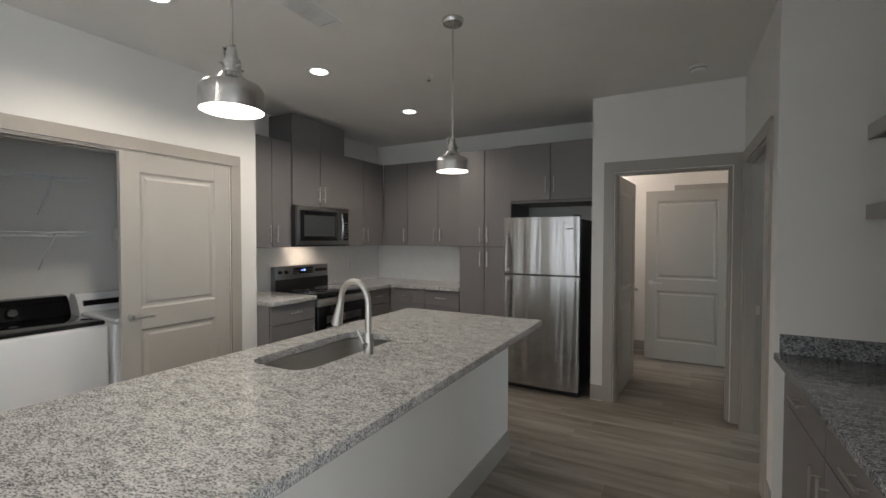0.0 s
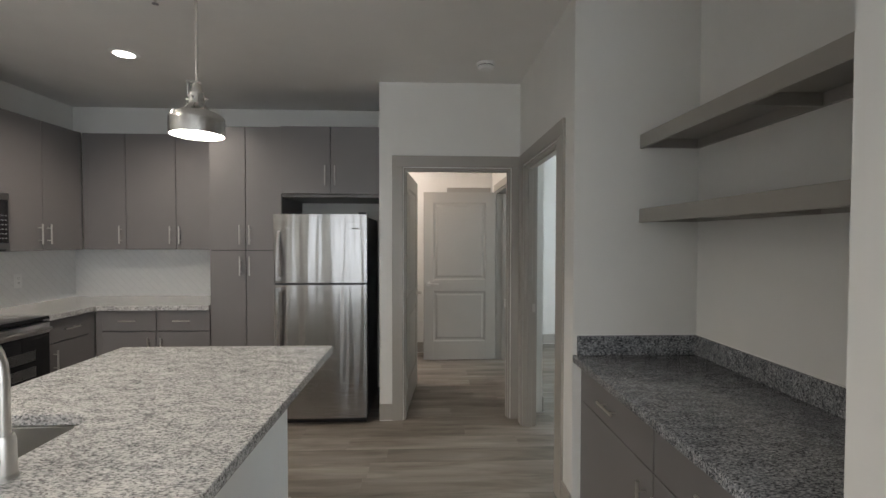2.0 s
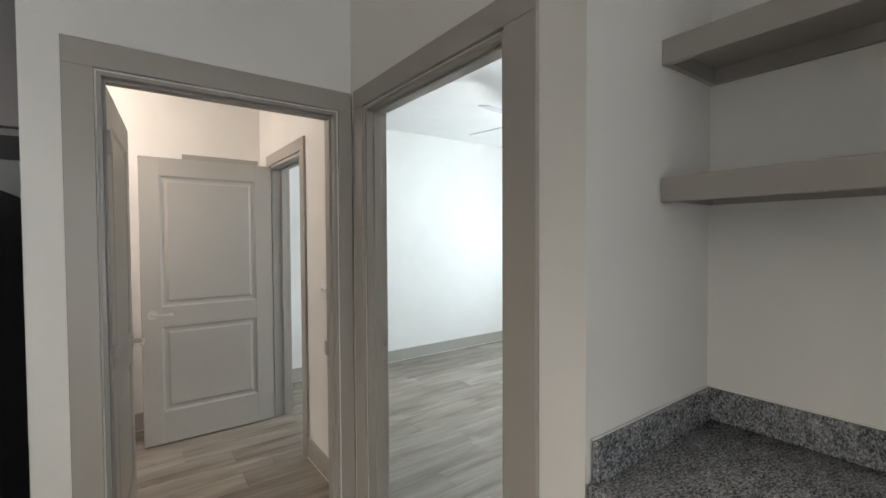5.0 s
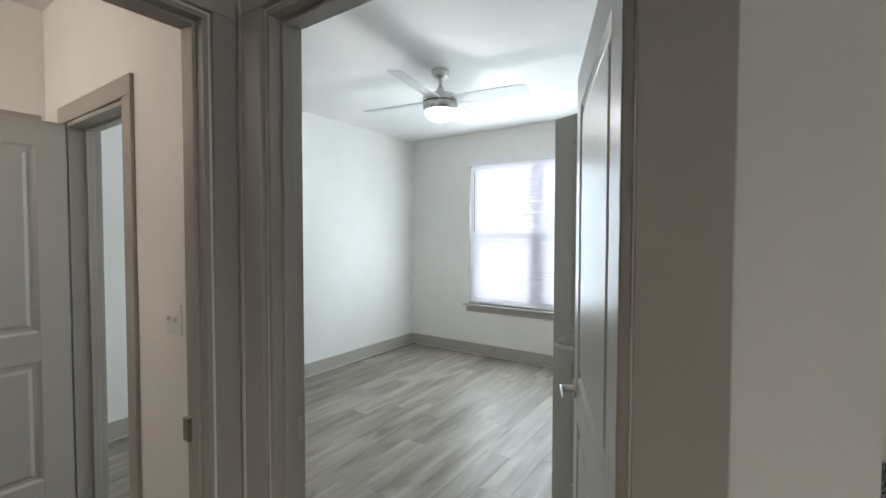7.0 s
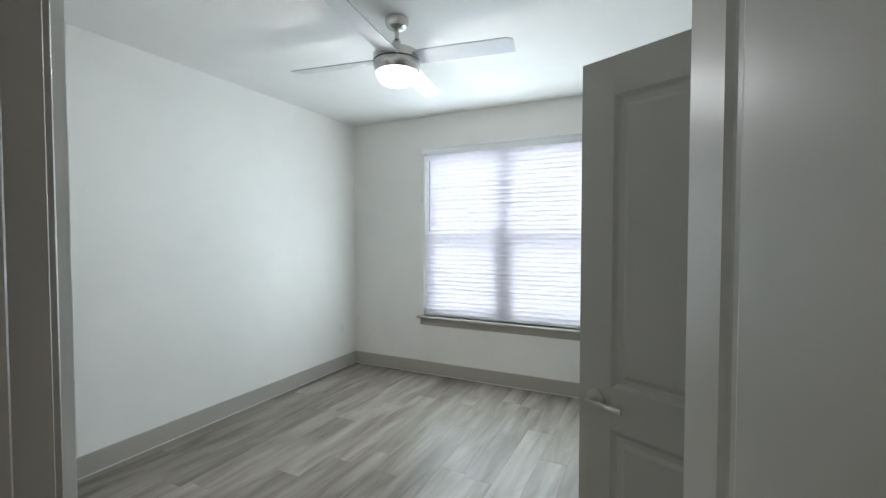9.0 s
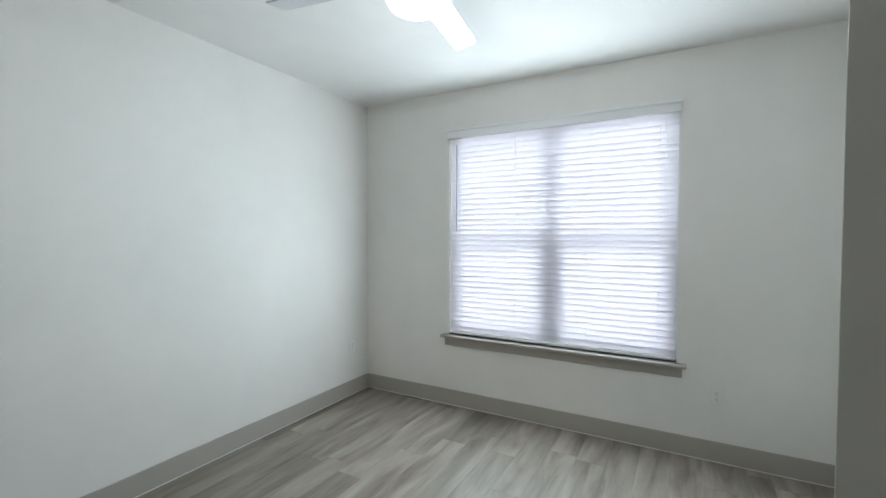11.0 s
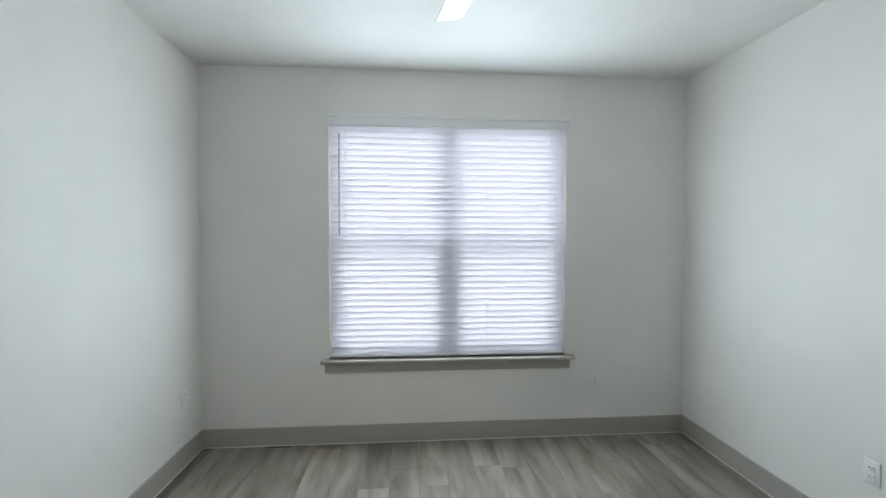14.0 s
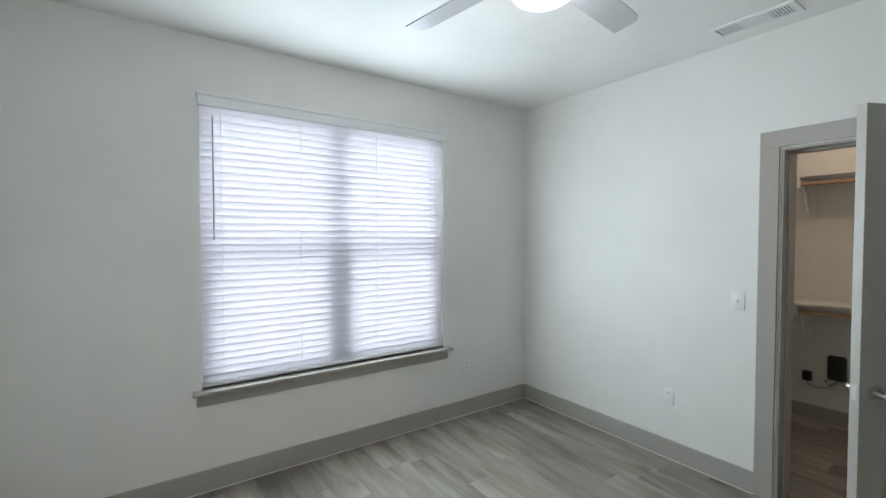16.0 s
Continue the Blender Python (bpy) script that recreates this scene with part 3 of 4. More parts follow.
for x in (0.255, 0.28, 0.305, 0.43, 0.455, 0.48, 0.5):
    for z in (1.09, 1.115):
        B(bm, x, 0.5698, z, x + 0.012, 0.571, z + 0.004)
tagged(part("key_marks", bm, RUBBER, rng), "small grey key marks", kind="stuff")
for x in (0.06, 0.14, 0.58, 0.64, 0.70):
    bm = C(bmesh.new(), (x, 0.575, 1.105), 0.021, -0.024, 'y', r2=0.017, seg=20)
    B(bm, x - 0.003, 0.543, 1.09, x + 0.003, 0.552, 1.12)
    part("knob", bm, BLACK, rng, "black control knob")
solid("drip_pan_foot", box(-3.45, 3.25, 0.0, -2.93, 3.93, 0.09), BLACK, "black range plinth on the plank floor", "plinth")

mw = thing("microwave", pose(-3.115, 3.212, 1.375, rz=90), "stainless over-the-range microwave with a dark window", "microwave")
part("body", box(0, 0.03, 0, W, 0.39, 0.412), DARKGREY, mw, "dark grey microwave case")
fd = part("front_frame", box(0, 0, 0.018, W, 0.029, 0.412, bev=0.004, seg=2), DARKSTEEL, mw, "dark stainless front frame")
part("window", box(0.03, -0.004, 0.06, 0.57, 0.0, 0.365, bev=0.003), GLASSBLK, mw, "dark glass window")
part("inner_window", box(0.085, -0.0055, 0.105, 0.52, -0.004, 0.32), mat("window_mesh", (0.05, 0.055, 0.058), 0.2), mw, "grey mesh behind the window")
part("control_panel", box(0.655, -0.003, 0.06, 0.742, 0.0, 0.365, bev=0.001), GLASSBLK, mw, "black control panel")
bm = bmesh.new()
for i in range(6):
    for j in range(3):
        B(bm, 0.668 + j * 0.024, -0.004, 0.09 + i * 0.032, 0.682 + j * 0.024, -0.003, 0.097 + i * 0.032)
tagged(part("key_marks", bm, RUBBER, mw), "grey key marks", kind="stuff")
tube(bm := bmesh.new(), [(0.60, 0.0, 0.345), (0.60, -0.03, 0.335), (0.60, -0.047, 0.28), (0.60, -0.05, 0.21), (0.60, -0.047, 0.14), (0.60, -0.03, 0.085), (0.60, 0.0, 0.075)], 0.011)
part("handle", bm, CHROME, mw, "curved polished handle")
bm = bmesh.new()
for i in range(16):
    B(bm, 0.04 + i * 0.043, -0.001, 0.004, 0.075 + i * 0.043, 0.02, 0.014)
part("vent_grille", bm, BLACK, mw, "black vent slots")
part("name_bar", box(0.33, -0.0012, 0.383, 0.41, 0.0, 0.393), RUBBER, mw, "grey name bar")

fr = thing("refrigerator", pose(-1.343, 4.185, 0), "brushed stainless top-freezer refrigerator in a cabinet alcove", "refrigerator")
FW = 0.722
part("case", box(0.004, 0.075, 0.03, FW - 0.004, 0.76, 1.645, bev=0.006), DARKGREY, fr, "dark grey refrigerator case")
for nm, a, b in (("freezer_door", 1.125, 1.662), ("fridge_door", 0.055, 1.108)):
    bm = bmesh.new()
    n = 14
    cols = []
    for i in range(n + 1):
        u = i / n
        x = u * FW
        y = -0.012 * math.sin(math.pi * u) ** 0.7
        cols.append((x, y))
    ring = [(x, y) for x, y in cols] + [(FW, 0.07), (0.0, 0.07)]
    lo = [bm.verts.new((x, y, a)) for x, y in ring]
    hi = [bm.verts.new((x, y, b)) for x, y in ring]
    k = len(ring)
    for i in range(k):
        bm.faces.new([lo[i], lo[(i + 1) % k], hi[(i + 1) % k], hi[i]])
    bm.faces.new(lo)
    bm.faces.new(hi)
    dd = part(nm, bm, FRIDGE, fr, "brushed stainless door")
    hz = (a + 0.02, a + 0.40) if a > 1 else (b - 0.60, b - 0.02)
    tall = hz[1] - hz[0]
    bm = bmesh.new()
    pts, top = [], a > 1
    for i in range(9):
        u = i / 8
        out = 0.05 * (1 - u ** 3) if top else 0.05 * (1 - (1 - u) ** 3)
        pts.append((0.045, -0.006 - out, hz[0] + u * tall))
    tube(bm, pts, [0.012] * 9, 12)
    B(bm, 0.033, -0.05, (hz[0] if top else hz[1] - 0.03), 0.057, 0.0, (hz[0] + 0.03 if top else hz[1]), bev=0.003)
    part("handle", bm, STEEL, dd, "stainless bow handle")
part("name_plate", box(FW - 0.115, -0.0085, 1.545, FW - 0.06, -0.004, 1.556), RUBBER, fr, "small grey name plate")
part("gasket", box(0.01, 0.0, 1.108, FW - 0.01, 0.07, 1.125), BLACK, fr, "black door gasket")
part("base_grille", box(0.01, 0.05, 0.0, FW - 0.01, 0.7, 0.05), BLACK, fr, "black base grille")
part("top_hinge", box(FW - 0.07, 0.02, 1.662, FW - 0.005, 0.12, 1.678, bev=0.003), DARKGREY, fr, "dark hinge cover")

# ---- island ----
IX0, IX1, IY0, IY1 = -1.70, -0.637, 0.30, 3.03
SX0, SX1, SY0, SY1 = -1.535, -1.185, 1.44, 2.17


def rounded(x0, y0, x1, y1, r, n=6):
    pts = []
    for cx, cy, a in ((x1 - r, y1 - r, 0), (x0 + r, y1 - r, 90), (x0 + r, y0 + r, 180), (x1 - r, y0 + r, 270)):
        for i in range(n + 1):
            t = radians(a + 90 * i / n)
            pts.append((cx + r * math.cos(t), cy + r * math.sin(t)))
    return pts


def slab_with_hole(outer, inner, z0, z1):
    """Ring-shaped slab between two loops with the same number of points."""
    bm = bmesh.new()
    lv = [[bm.verts.new((x, y, z)) for x, y in loop] for loop, z in ((outer, z0), (outer, z1), (inner, z1), (inner, z0))]
    n = len(outer)
    for a, b in ((0, 1), (1, 2), (2, 3), (3, 0)):
        for i in range(n):
            bm.faces.new([lv[a][i], lv[a][(i + 1) % n], lv[b][(i + 1) % n], lv[b][i]])
    return bm


island = thing("kitchen_island", pose(0, 0, 0), "kitchen island with pale painted sides and grey cabinet fronts", "island")
part("side_panel", box(-1.62, 0.36, 0, -0.865, 3.0, 0.60), WALL, island, "pale painted island side")
bm = bmesh.new()
B(bm, -1.62, 0.36, 0.60, -1.56, 3.0, 0.877)
B(bm, -1.16, 0.36, 0.60, -0.865, 3.0, 0.877)
B(bm, -1.56, 0.36, 0.60, -1.16, 1.40, 0.877)
B(bm, -1.56, 2.20, 0.60, -1.16, 3.0, 0.877)
part("upper_panel", bm, WALL, island, "pale painted island side")
bm = box(-0.865, 0.35, 0.0, -0.852, 3.012, BH, bev=0.002)
B(bm, -1.62, 3.0, 0.0, -0.865, 3.013, BH, bev=0.002)
part("baseboard", bm, TRIM, island, "taupe baseboard round the island")
for i in range(4):
    part("cabinet_door", box(-1.641, 0.37 + i * 0.655, 0.1, -1.622, 1.02 + i * 0.655, 0.872, bev=0.0012), CAB, island, "grey laminate front")
outer = rounded(IX0, IY0, IX1, IY1, 0.012)
inner = rounded(SX0, SY0, SX1, SY1, 0.09)
top = solid("island_countertop", slab_with_hole(outer, inner, 0.877, CT), GRANITE, "pale speckled granite island top with a sink cutout", "countertop")
bv = top.modifiers.new("edge", 'BEVEL')
bv.width, bv.segments, bv.limit_method, bv.angle_limit = 0.004, 2, 'ANGLE', radians(60)
bm = bmesh.new()
loops = []
for off, z in ((-0.004, 0.876), (0.0, 0.872), (0.004, 0.75), (0.014, 0.69), (0.04, 0.672)):
    loops.append([bm.verts.new((x, y, z)) for x, y in rounded(SX0 + off, SY0 + off, SX1 - off, SY1 - off, 0.085)])
for p, q in zip(loops, loops[1:]):
    for i in range(len(p)):
        bm.faces.new([p[i], p[(i + 1) % len(p)], q[(i + 1) % len(q)], q[i]])
bm.faces.new(loops[-1])
snk = thing("sink", pose(0, 0, 0), "undermount stainless single-bowl sink in the island", "sink")
bowl = part("bowl", bm, SINK, snk, "brushed stainless bowl")
so = bowl.modifiers.new("thickness", 'SOLIDIFY')
so.thickness, so.offset = 0.0015, 0
lathe(bm := bmesh.new(), [(0.0, 0.675), (0.03, 0.675), (0.034, 0.678), (0.044, 0.6765), (0.046, 0.673)], 24, (-1.36, 1.80, 0))
part("drain", bm, CHROME, snk, "chrome drain")

fa = thing("faucet", pose(-1.13, 1.80, CT), "brushed nickel pull-down gooseneck faucet on the island", "faucet")
lathe(bm := bmesh.new(), [(0.0, 0), (0.027, 0), (0.027, 0.006), (0.024, 0.010), (0.023, 0.085), (0.019, 0.10), (0.0, 0.10)], 24)
part("base", bm, NICKEL, fa)
pts = [(0, 0, 0.08), (0, 0, 0.16), (0, 0, 0.235)]
for i in range(1, 13):
    t = radians(180 - 14.6 * i)
    pts.append((-0.085 - 0.085 * math.cos(t), 0, 0.235 + 0.105 * math.sin(t)))
part("spout", tube(bmesh.new(), pts, 0.0145, 16), NICKEL, fa)
tip = Vector(pts[-1])
part("spray_head", tube(bmesh.new(), [tip + Vector((0.002, 0, 0.004)), tip + Vector((-0.006, 0, -0.03)), tip + Vector((-0.021, 0, -0.10)), tip + Vector((-0.026, 0, -0.125))], [0.0155, 0.0175, 0.026, 0.027], 18), NICKEL, fa, "flared nickel spray head")
bm = C(bmesh.new(), (0, -0.02, 0.045), 0.014, -0.03, 'y', seg=16)
tube(bm, [(0, -0.04, 0.05), (-0.012, -0.045, 0.085), (-0.03, -0.048, 0.12)], [0.007, 0.006, 0.007], 10)
part("lever", bm, NICKEL, fa)

# ---- ceiling fittings of the kitchen ----
for i, (x, y) in enumerate(PENDANTS):
    p = thing("pendant_lamp", pose(x, y, 0), "brushed nickel bell pendant lamp hanging over the island", "pendant lamp", "pendant lamps over the island")
    z = 1.85
    part("canopy", lathe(bmesh.new(), [(0, H), (0.062, H), (0.062, H - 0.012), (0.055, H - 0.026), (0.012, H - 0.03), (0, H - 0.03)], 28), BELL, p)
    part("rod", C(bmesh.new(), (0, 0, z + 0.20), 0.0048, H - 0.02 - z - 0.20, 'z', seg=10), BELL, p)
    part("shade", lathe(bmesh.new(), [(0.0, z + 0.155), (0.026, z + 0.155), (0.028, z + 0.115), (0.036, z + 0.105), (0.048, z + 0.09), (0.082, z + 0.078), (0.092, z + 0.066), (0.094, z + 0.05), (0.094, z), (0.091, z), (0.091, z + 0.05), (0.086, z + 0.062), (0.05, z + 0.075), (0.0, z + 0.08)], 40), BELL, p, "brushed nickel bell shade")
    bm = C(bmesh.new(), (0, 0, z + 0.15), 0.02, 0.04, 'z', r2=0.014)
    C(bm, (-0.04, 0, z + 0.135), 0.004, 0.08, 'x', seg=8)
    C(bm, (0, -0.04, z + 0.135), 0.004, 0.08, 'y', seg=8)
    B(bm, -0.034, -0.006, z + 0.145, -0.028, 0.006, z + 0.2)
    B(bm, -0.034, -0.006, z + 0.195, 0.012, 0.006, z + 0.2)
    part("yoke", bm, BELL, p)
    part("diffuser", lathe(bmesh.new(), [(0, z + 0.004), (0.0905, z + 0.004), (0.0905, z + 0.01), (0, z + 0.012)], 32), LENS, p, "glowing white diffuser")
# rings and lenses, also on the two added fill lights
for x, y in CANS_AND_FILL:
    p = thing("recessed_light", pose(x, y, H), "lit recessed ceiling downlight with a white ring, two of five added as fill", "ceiling light", "recessed ceiling lights")
    part("trim_ring", lathe(bmesh.new(), [(0.062, -0.004), (0.07, -0.008), (0.085, -0.006), (0.092, 0.0), (0.06, 0.0), (0.062, -0.004)], 36), WHITE, p)
    part("lens", lathe(bmesh.new(), [(0, -0.003), (0.062, -0.0035), (0.062, -0.001)], 32), LENS, p, "glowing lens")


def register(m, lx, ly, label, sections):
    """A stamped ceiling register below z=0, lx by ly, with louvres."""
    v = thing("ceiling_vent", m, label, "ceiling vent", "ceiling vents")
    bm = slab_with_hole([(-lx / 2, -ly / 2), (lx / 2, -ly / 2), (lx / 2, ly / 2), (-lx / 2, ly / 2)],
                        [(-lx / 2 + .025, -ly / 2 + .025), (lx / 2 - .025, -ly / 2 + .025), (lx / 2 - .025, ly / 2 - .025), (-lx / 2 + .025, ly / 2 - .025)], -0.008, 0.0)
    part("frame", bm, WHITE, v)
    # no duct is modelled; its shade is a dark sheet behind the louvres
    part("backing", box(-lx / 2 + .02, -ly / 2 + .02, -0.002, lx / 2 - .02, ly / 2 - .02, -0.0005), mat("duct_shade", (0.05, 0.05, 0.05), 0.8), v, "dark sheet coloured as the shade inside a duct")
    ix, iy = lx - .05, ly - .05
    for s in range(sections):
        x0 = -ix / 2 + s * ix / sections
        x1 = x0 + ix / sections - 0.008
        across = sections > 1 and s in (0, sections - 1)
        n = int(((x1 - x0) if across else iy) / 0.0125)
        for i in range(n):
            bm = bmesh.new()
            if across:
                xx = x0 + (i + .5) * (x1 - x0) / n
                B(bm, xx - .004, -iy / 2, -0.0075, xx + .004, iy / 2, -0.003)
            else:
                yy = -iy / 2 + (i + .5) * iy / n
                B(bm, x0, yy - .0042, -0.0075, x1, yy + .0042, -0.003)
            part("louvre", bm, WHITE, v)
        if s:
            part("divider", box(x0 - 0.008, -iy / 2, -0.008, x0, iy / 2, -0.001), WHITE, v)
    return v


register(pose(-1.66, 1.97, H, rz=90), 0.32, 0.19, "white stamped ceiling air register over the island", 3)
sd = thing("smoke_detector", pose(0.27, 3.87, H), "round white smoke detector on the ceiling", "smoke detector")
part("base", lathe(bmesh.new(), [(0, 0), (0.066, 0), (0.066, -0.012), (0.06, -0.014), (0, -0.014)], 32), WHITE, sd)
part("cover", lathe(bmesh.new(), [(0.056, -0.014), (0.056, -0.03), (0.045, -0.042), (0.02, -0.046), (0, -0.046)], 32), WHITE, sd)
part("vent_slots", lathe(bmesh.new(), [(0.0562, -0.017), (0.0566, -0.018), (0.0566, -0.023), (0.0562, -0.024)], 32), RUBBER, sd, "dark vent slots")
sp = thing("sprinkler_head", pose(-1.56, 3.10, H), "small white ceiling sprinkler head", "sprinkler")
part("escutcheon", lathe(bmesh.new(), [(0, 0), (0.034, 0), (0.032, -0.006), (0.012, -0.008), (0, -0.008)], 24), WHITE, sp)
bm = C(bmesh.new(), (0, 0, -0.03), 0.006, 0.024, 'z', seg=10)
C(bm, (0, 0, -0.034), 0.016, 0.003, 'z', seg=16)
part("deflector", bm, CHROME, sp)

# ---- dry-bar nook ----
NX = 0.645
NY = 2.965


def nook_cab(y1, w, fronts, label):
    return cabinet(pose(NX, y1, 0, rz=-90), w, 0.60, 0, NT - 0.04, fronts, label, "base_cabinet", toe=True, group="nook cabinets")


half = 0.719
for k, (y1, hx) in enumerate(((NY, half - 0.05), (NY - half - 0.002, 0.05))):
    x0 = 0.02 if k == 0 else 0.0
    nook_cab(y1, half, [("drawer", x0, half, 0.645, 0.829, ((half + x0) / 2, 0.737, 0.15, False)),
                        ("cabinet_door", x0, half, 0.11, 0.645, (hx, 0.495, 0.19, True))], "grey laminate nook base cabinet with a drawer and a door")
solid("countertop", box(0.602, 1.524, NT - 0.038, 1.256, 2.966, NT, bev=0.004, seg=2), GRANITE_DIM, "speckled granite counter in a wall nook, coloured blue-grey for its dim light", "countertop")
bm = box(0.625, 2.946, NT, 1.236, 2.967, NT + 0.1, bev=0.002)
solid("granite_upstand", bm, GRANITE_DIM, "short speckled granite upstand behind the nook counter, coloured blue-grey for dim light", "backsplash", group="granite upstands")
solid("granite_upstand", box(1.237, 1.524, NT, 1.257, 2.967, NT + 0.1, bev=0.002), GRANITE_DIM, "long speckled granite upstand behind the nook counter, coloured blue-grey for dim light", "backsplash", group="granite upstands")
bm = box(0.625, 2.962, NT + 0.1, 1.24, 2.969, NT + 0.103)
B(bm, 1.25, 1.524, NT + 0.1, 1.259, 2.969, NT + 0.103)
trim("caulk_line", bm, "white caulk line over the granite upstand", CAULK, "caulk")
for z in (1.556, 1.936):
    s = thing("wall_shelf", pose(0, 0, z), "taupe painted hollow box shelf spanning a wall nook", "shelf", "nook shelves")
    part("front_edge", box(0.945, 1.522, 0, 0.965, 2.968, 0.07, bev=0.0015), SHELF, s)
    part("top_board", box(0.965, 1.522, 0.05, 1.258, 2.968, 0.069), SHELF, s)
    for y in (1.522, 2.25, 2.95):
        part("cross_rib", box(0.965, y, 0.004, 1.258, y + 0.018, 0.05), SHELF, s)
    part("rear_cleat", box(1.24, 1.54, 0.004, 1.258, 2.95, 0.05), SHELF, s)

# ---- laundry closet ----


def machine(y0, y1, label, dark_lid):
    m = thing("washing_machine" if dark_lid else "clothes_dryer", pose(-3.22, y0, 0, rz=90), label, "washing machine" if dark_lid else "dryer")
    w, d = y1 - y0, 0.68
    part("cabinet_shell", box(0, 0, 0.02, w, d, 0.875, bev=0.018, seg=3), ENAMEL, m, "white enamel shell")
    bm = box(0.012, 0.015, 0.876, w - 0.012, d - 0.16, 0.905, bev=0.012, seg=3)
    part("lid", bm, GLASSBLK if dark_lid else ENAMEL, m, "black glass lid" if dark_lid else "white lid")
    bm = bmesh.new()
    prof = [(d - 0.17, 0.876), (d - 0.13, 0.985), (d - 0.09, 1.035), (d - 0.02, 1.04), (d, 1.0), (d, 0.876)]
    sides = [[bm.verts.new((x, y, z)) for y, z in prof] for x in (0.01, w - 0.01)]
    for i in range(len(prof)):
        j = (i + 1) % len(prof)
        bm.faces.new([sides[0][i], sides[0][j], sides[1][j], sides[1][i]])
    bm.faces.new(sides[0])
    bm.faces.new(sides[1])
    part("console", bm, GLASSBLK if dark_lid else ENAMEL, m, "black control console" if dark_lid else "white control console")
    if not dark_lid:
        part("console_face", box(0.04, d - 0.158, 0.95, w - 0.04, d - 0.128, 0.99), GLASSBLK, m, "black console face")
    part("knob", C(bmesh.new(), (w * 0.52, d - 0.13, 0.96), 0.03, -0.05, 'y', r2=0.025, seg=20), CHROME, m, "chrome selector knob")
    bm = bmesh.new()
    for i in range(8):
        B(bm, 0.08 + i * 0.03, d - 0.151, 0.955, 0.095 + i * 0.03, d - 0.146, 0.962)
    tagged(part("key_marks", bm, RUBBER, m), "grey key marks", kind="stuff")
    for x in (0.06, w - 0.06):
        for y in (0.06, d - 0.06):
            part("foot", C(bmesh.new(), (x, y, 0), 0.02, 0.022, 'z', seg=12), BLACK, m, "black rubber foot")


machine(0.965, 1.655, "white top-load washing machine with a black glass lid", True)
machine(1.685, 2.375, "white clothes dryer beside the washing machine", False)
WIRE = mat("white_wire", (0.75, 0.76, 0.78), 0.4)
for z in (1.50, 1.90):
    s = thing("wire_shelf", pose(0, 0, z), "white wire shelf on the laundry wall", "shelf", "laundry wire shelves")
    bm = bmesh.new()
    for k in range(26):
        y = 0.14 + k * 0.0625
        C(bm, (-3.985, y, 0), 0.0022, 0.30, 'x', seg=6)
    part("cross_wires", bm, WIRE, s)
    for x, zz in ((-3.685, 0.0), (-3.685, -0.03), (-3.97, 0.0), (-3.83, -0.004)):
        part("rail", C(bmesh.new(), (x, 0.12, zz), 0.0035, 1.62, 'y', seg=8), WIRE, s)
    for y in (0.5, 1.55):
        part("brace", tube(bmesh.new(), [(-3.70, y, -0.005), (-3.985, y, -0.27)], 0.006, 8), WIRE, s)
bm = box(-3.98, 2.02, 1.43, -3.40, 2.57, 1.55, bev=0.004)
solid("ledge_box", bm, WALL, "white painted boxed ledge on the laundry side wall", "ledge")
vb = thing("valve_box", pose(-3.985, 2.25, 1.55), "dark pipe valves standing on the white ledge", "valves")
bm = C(bmesh.new(), (0.12, 0.0, 0), 0.02, 0.16, 'z')
C(bm, (0.12, 0.08, 0), 0.02, 0.12, 'z')
part("pipes", bm, BLACK, vb)
bm = C(bmesh.new(), (0.08, 0.0, 0.10), 0.018, 0.1, 'x')
part("valve_handle", bm, CHROME, vb)

# ---- bathroom ----
va = thing("vanity", pose(-1.74, 6.19, 0), "dark vanity with a speckled granite top behind a door", "vanity")
part("body", box(0, 0, 0, 1.28, 0.16, 0.84), CAB, va)
part("countertop", box(0, -0.03, 0.84, 1.30, 0.165, 0.875, bev=0.003), GRANITE, va, "speckled granite top")
part("upstand", box(0, 0.145, 0.875, 1.30, 0.165, 0.975), GRANITE, va, "granite upstand")
sw = thing("switch_plate", pose(0.70, 4.86, 1.15, rz=-90), "white double switch plate on the bathroom wall", "switch", "wall plates")
part("cover_plate", box(-0.058, -0.006, -0.058, 0.058, 0, 0.058, bev=0.003, seg=2), WHITE, sw)
for x in (-0.024, 0.024):
    part("toggle", box(x - 0.004, -0.018, -0.006, x + 0.004, -0.005, 0.01, bev=0.002), WHITE, sw)

# ---- bedroom window ----
WX, WY0, WY1, WZ0, WZ1 = 4.55, 4.11, 5.87, 0.62, 2.35
win = thing("window", pose(0, 0, 0), "twin double-hung white vinyl window behind a blind", "window")
win["kind"] = "structure"
YM = (WY0 + WY1) / 2
bm = bmesh.new()
for y0, y1, z0, z1 in ((WY0, WY0 + 0.03, WZ0, WZ1), (WY1 - 0.03, WY1, WZ0, WZ1), (YM - 0.04, YM + 0.04, WZ0 + 0.03, 1.46), (YM - 0.022, YM + 0.022, 1.46, WZ1 - 0.03), (WY0 + 0.03, WY1 - 0.03, WZ0, WZ0 + 0.03), (WY0 + 0.03, WY1 - 0.03, WZ1 - 0.03, WZ1)):
    B(bm, 4.655, y0, z0, 4.698, y1, z1, bev=0.002)
part("window_frame", bm, VINYL, win)
zm = 1.46
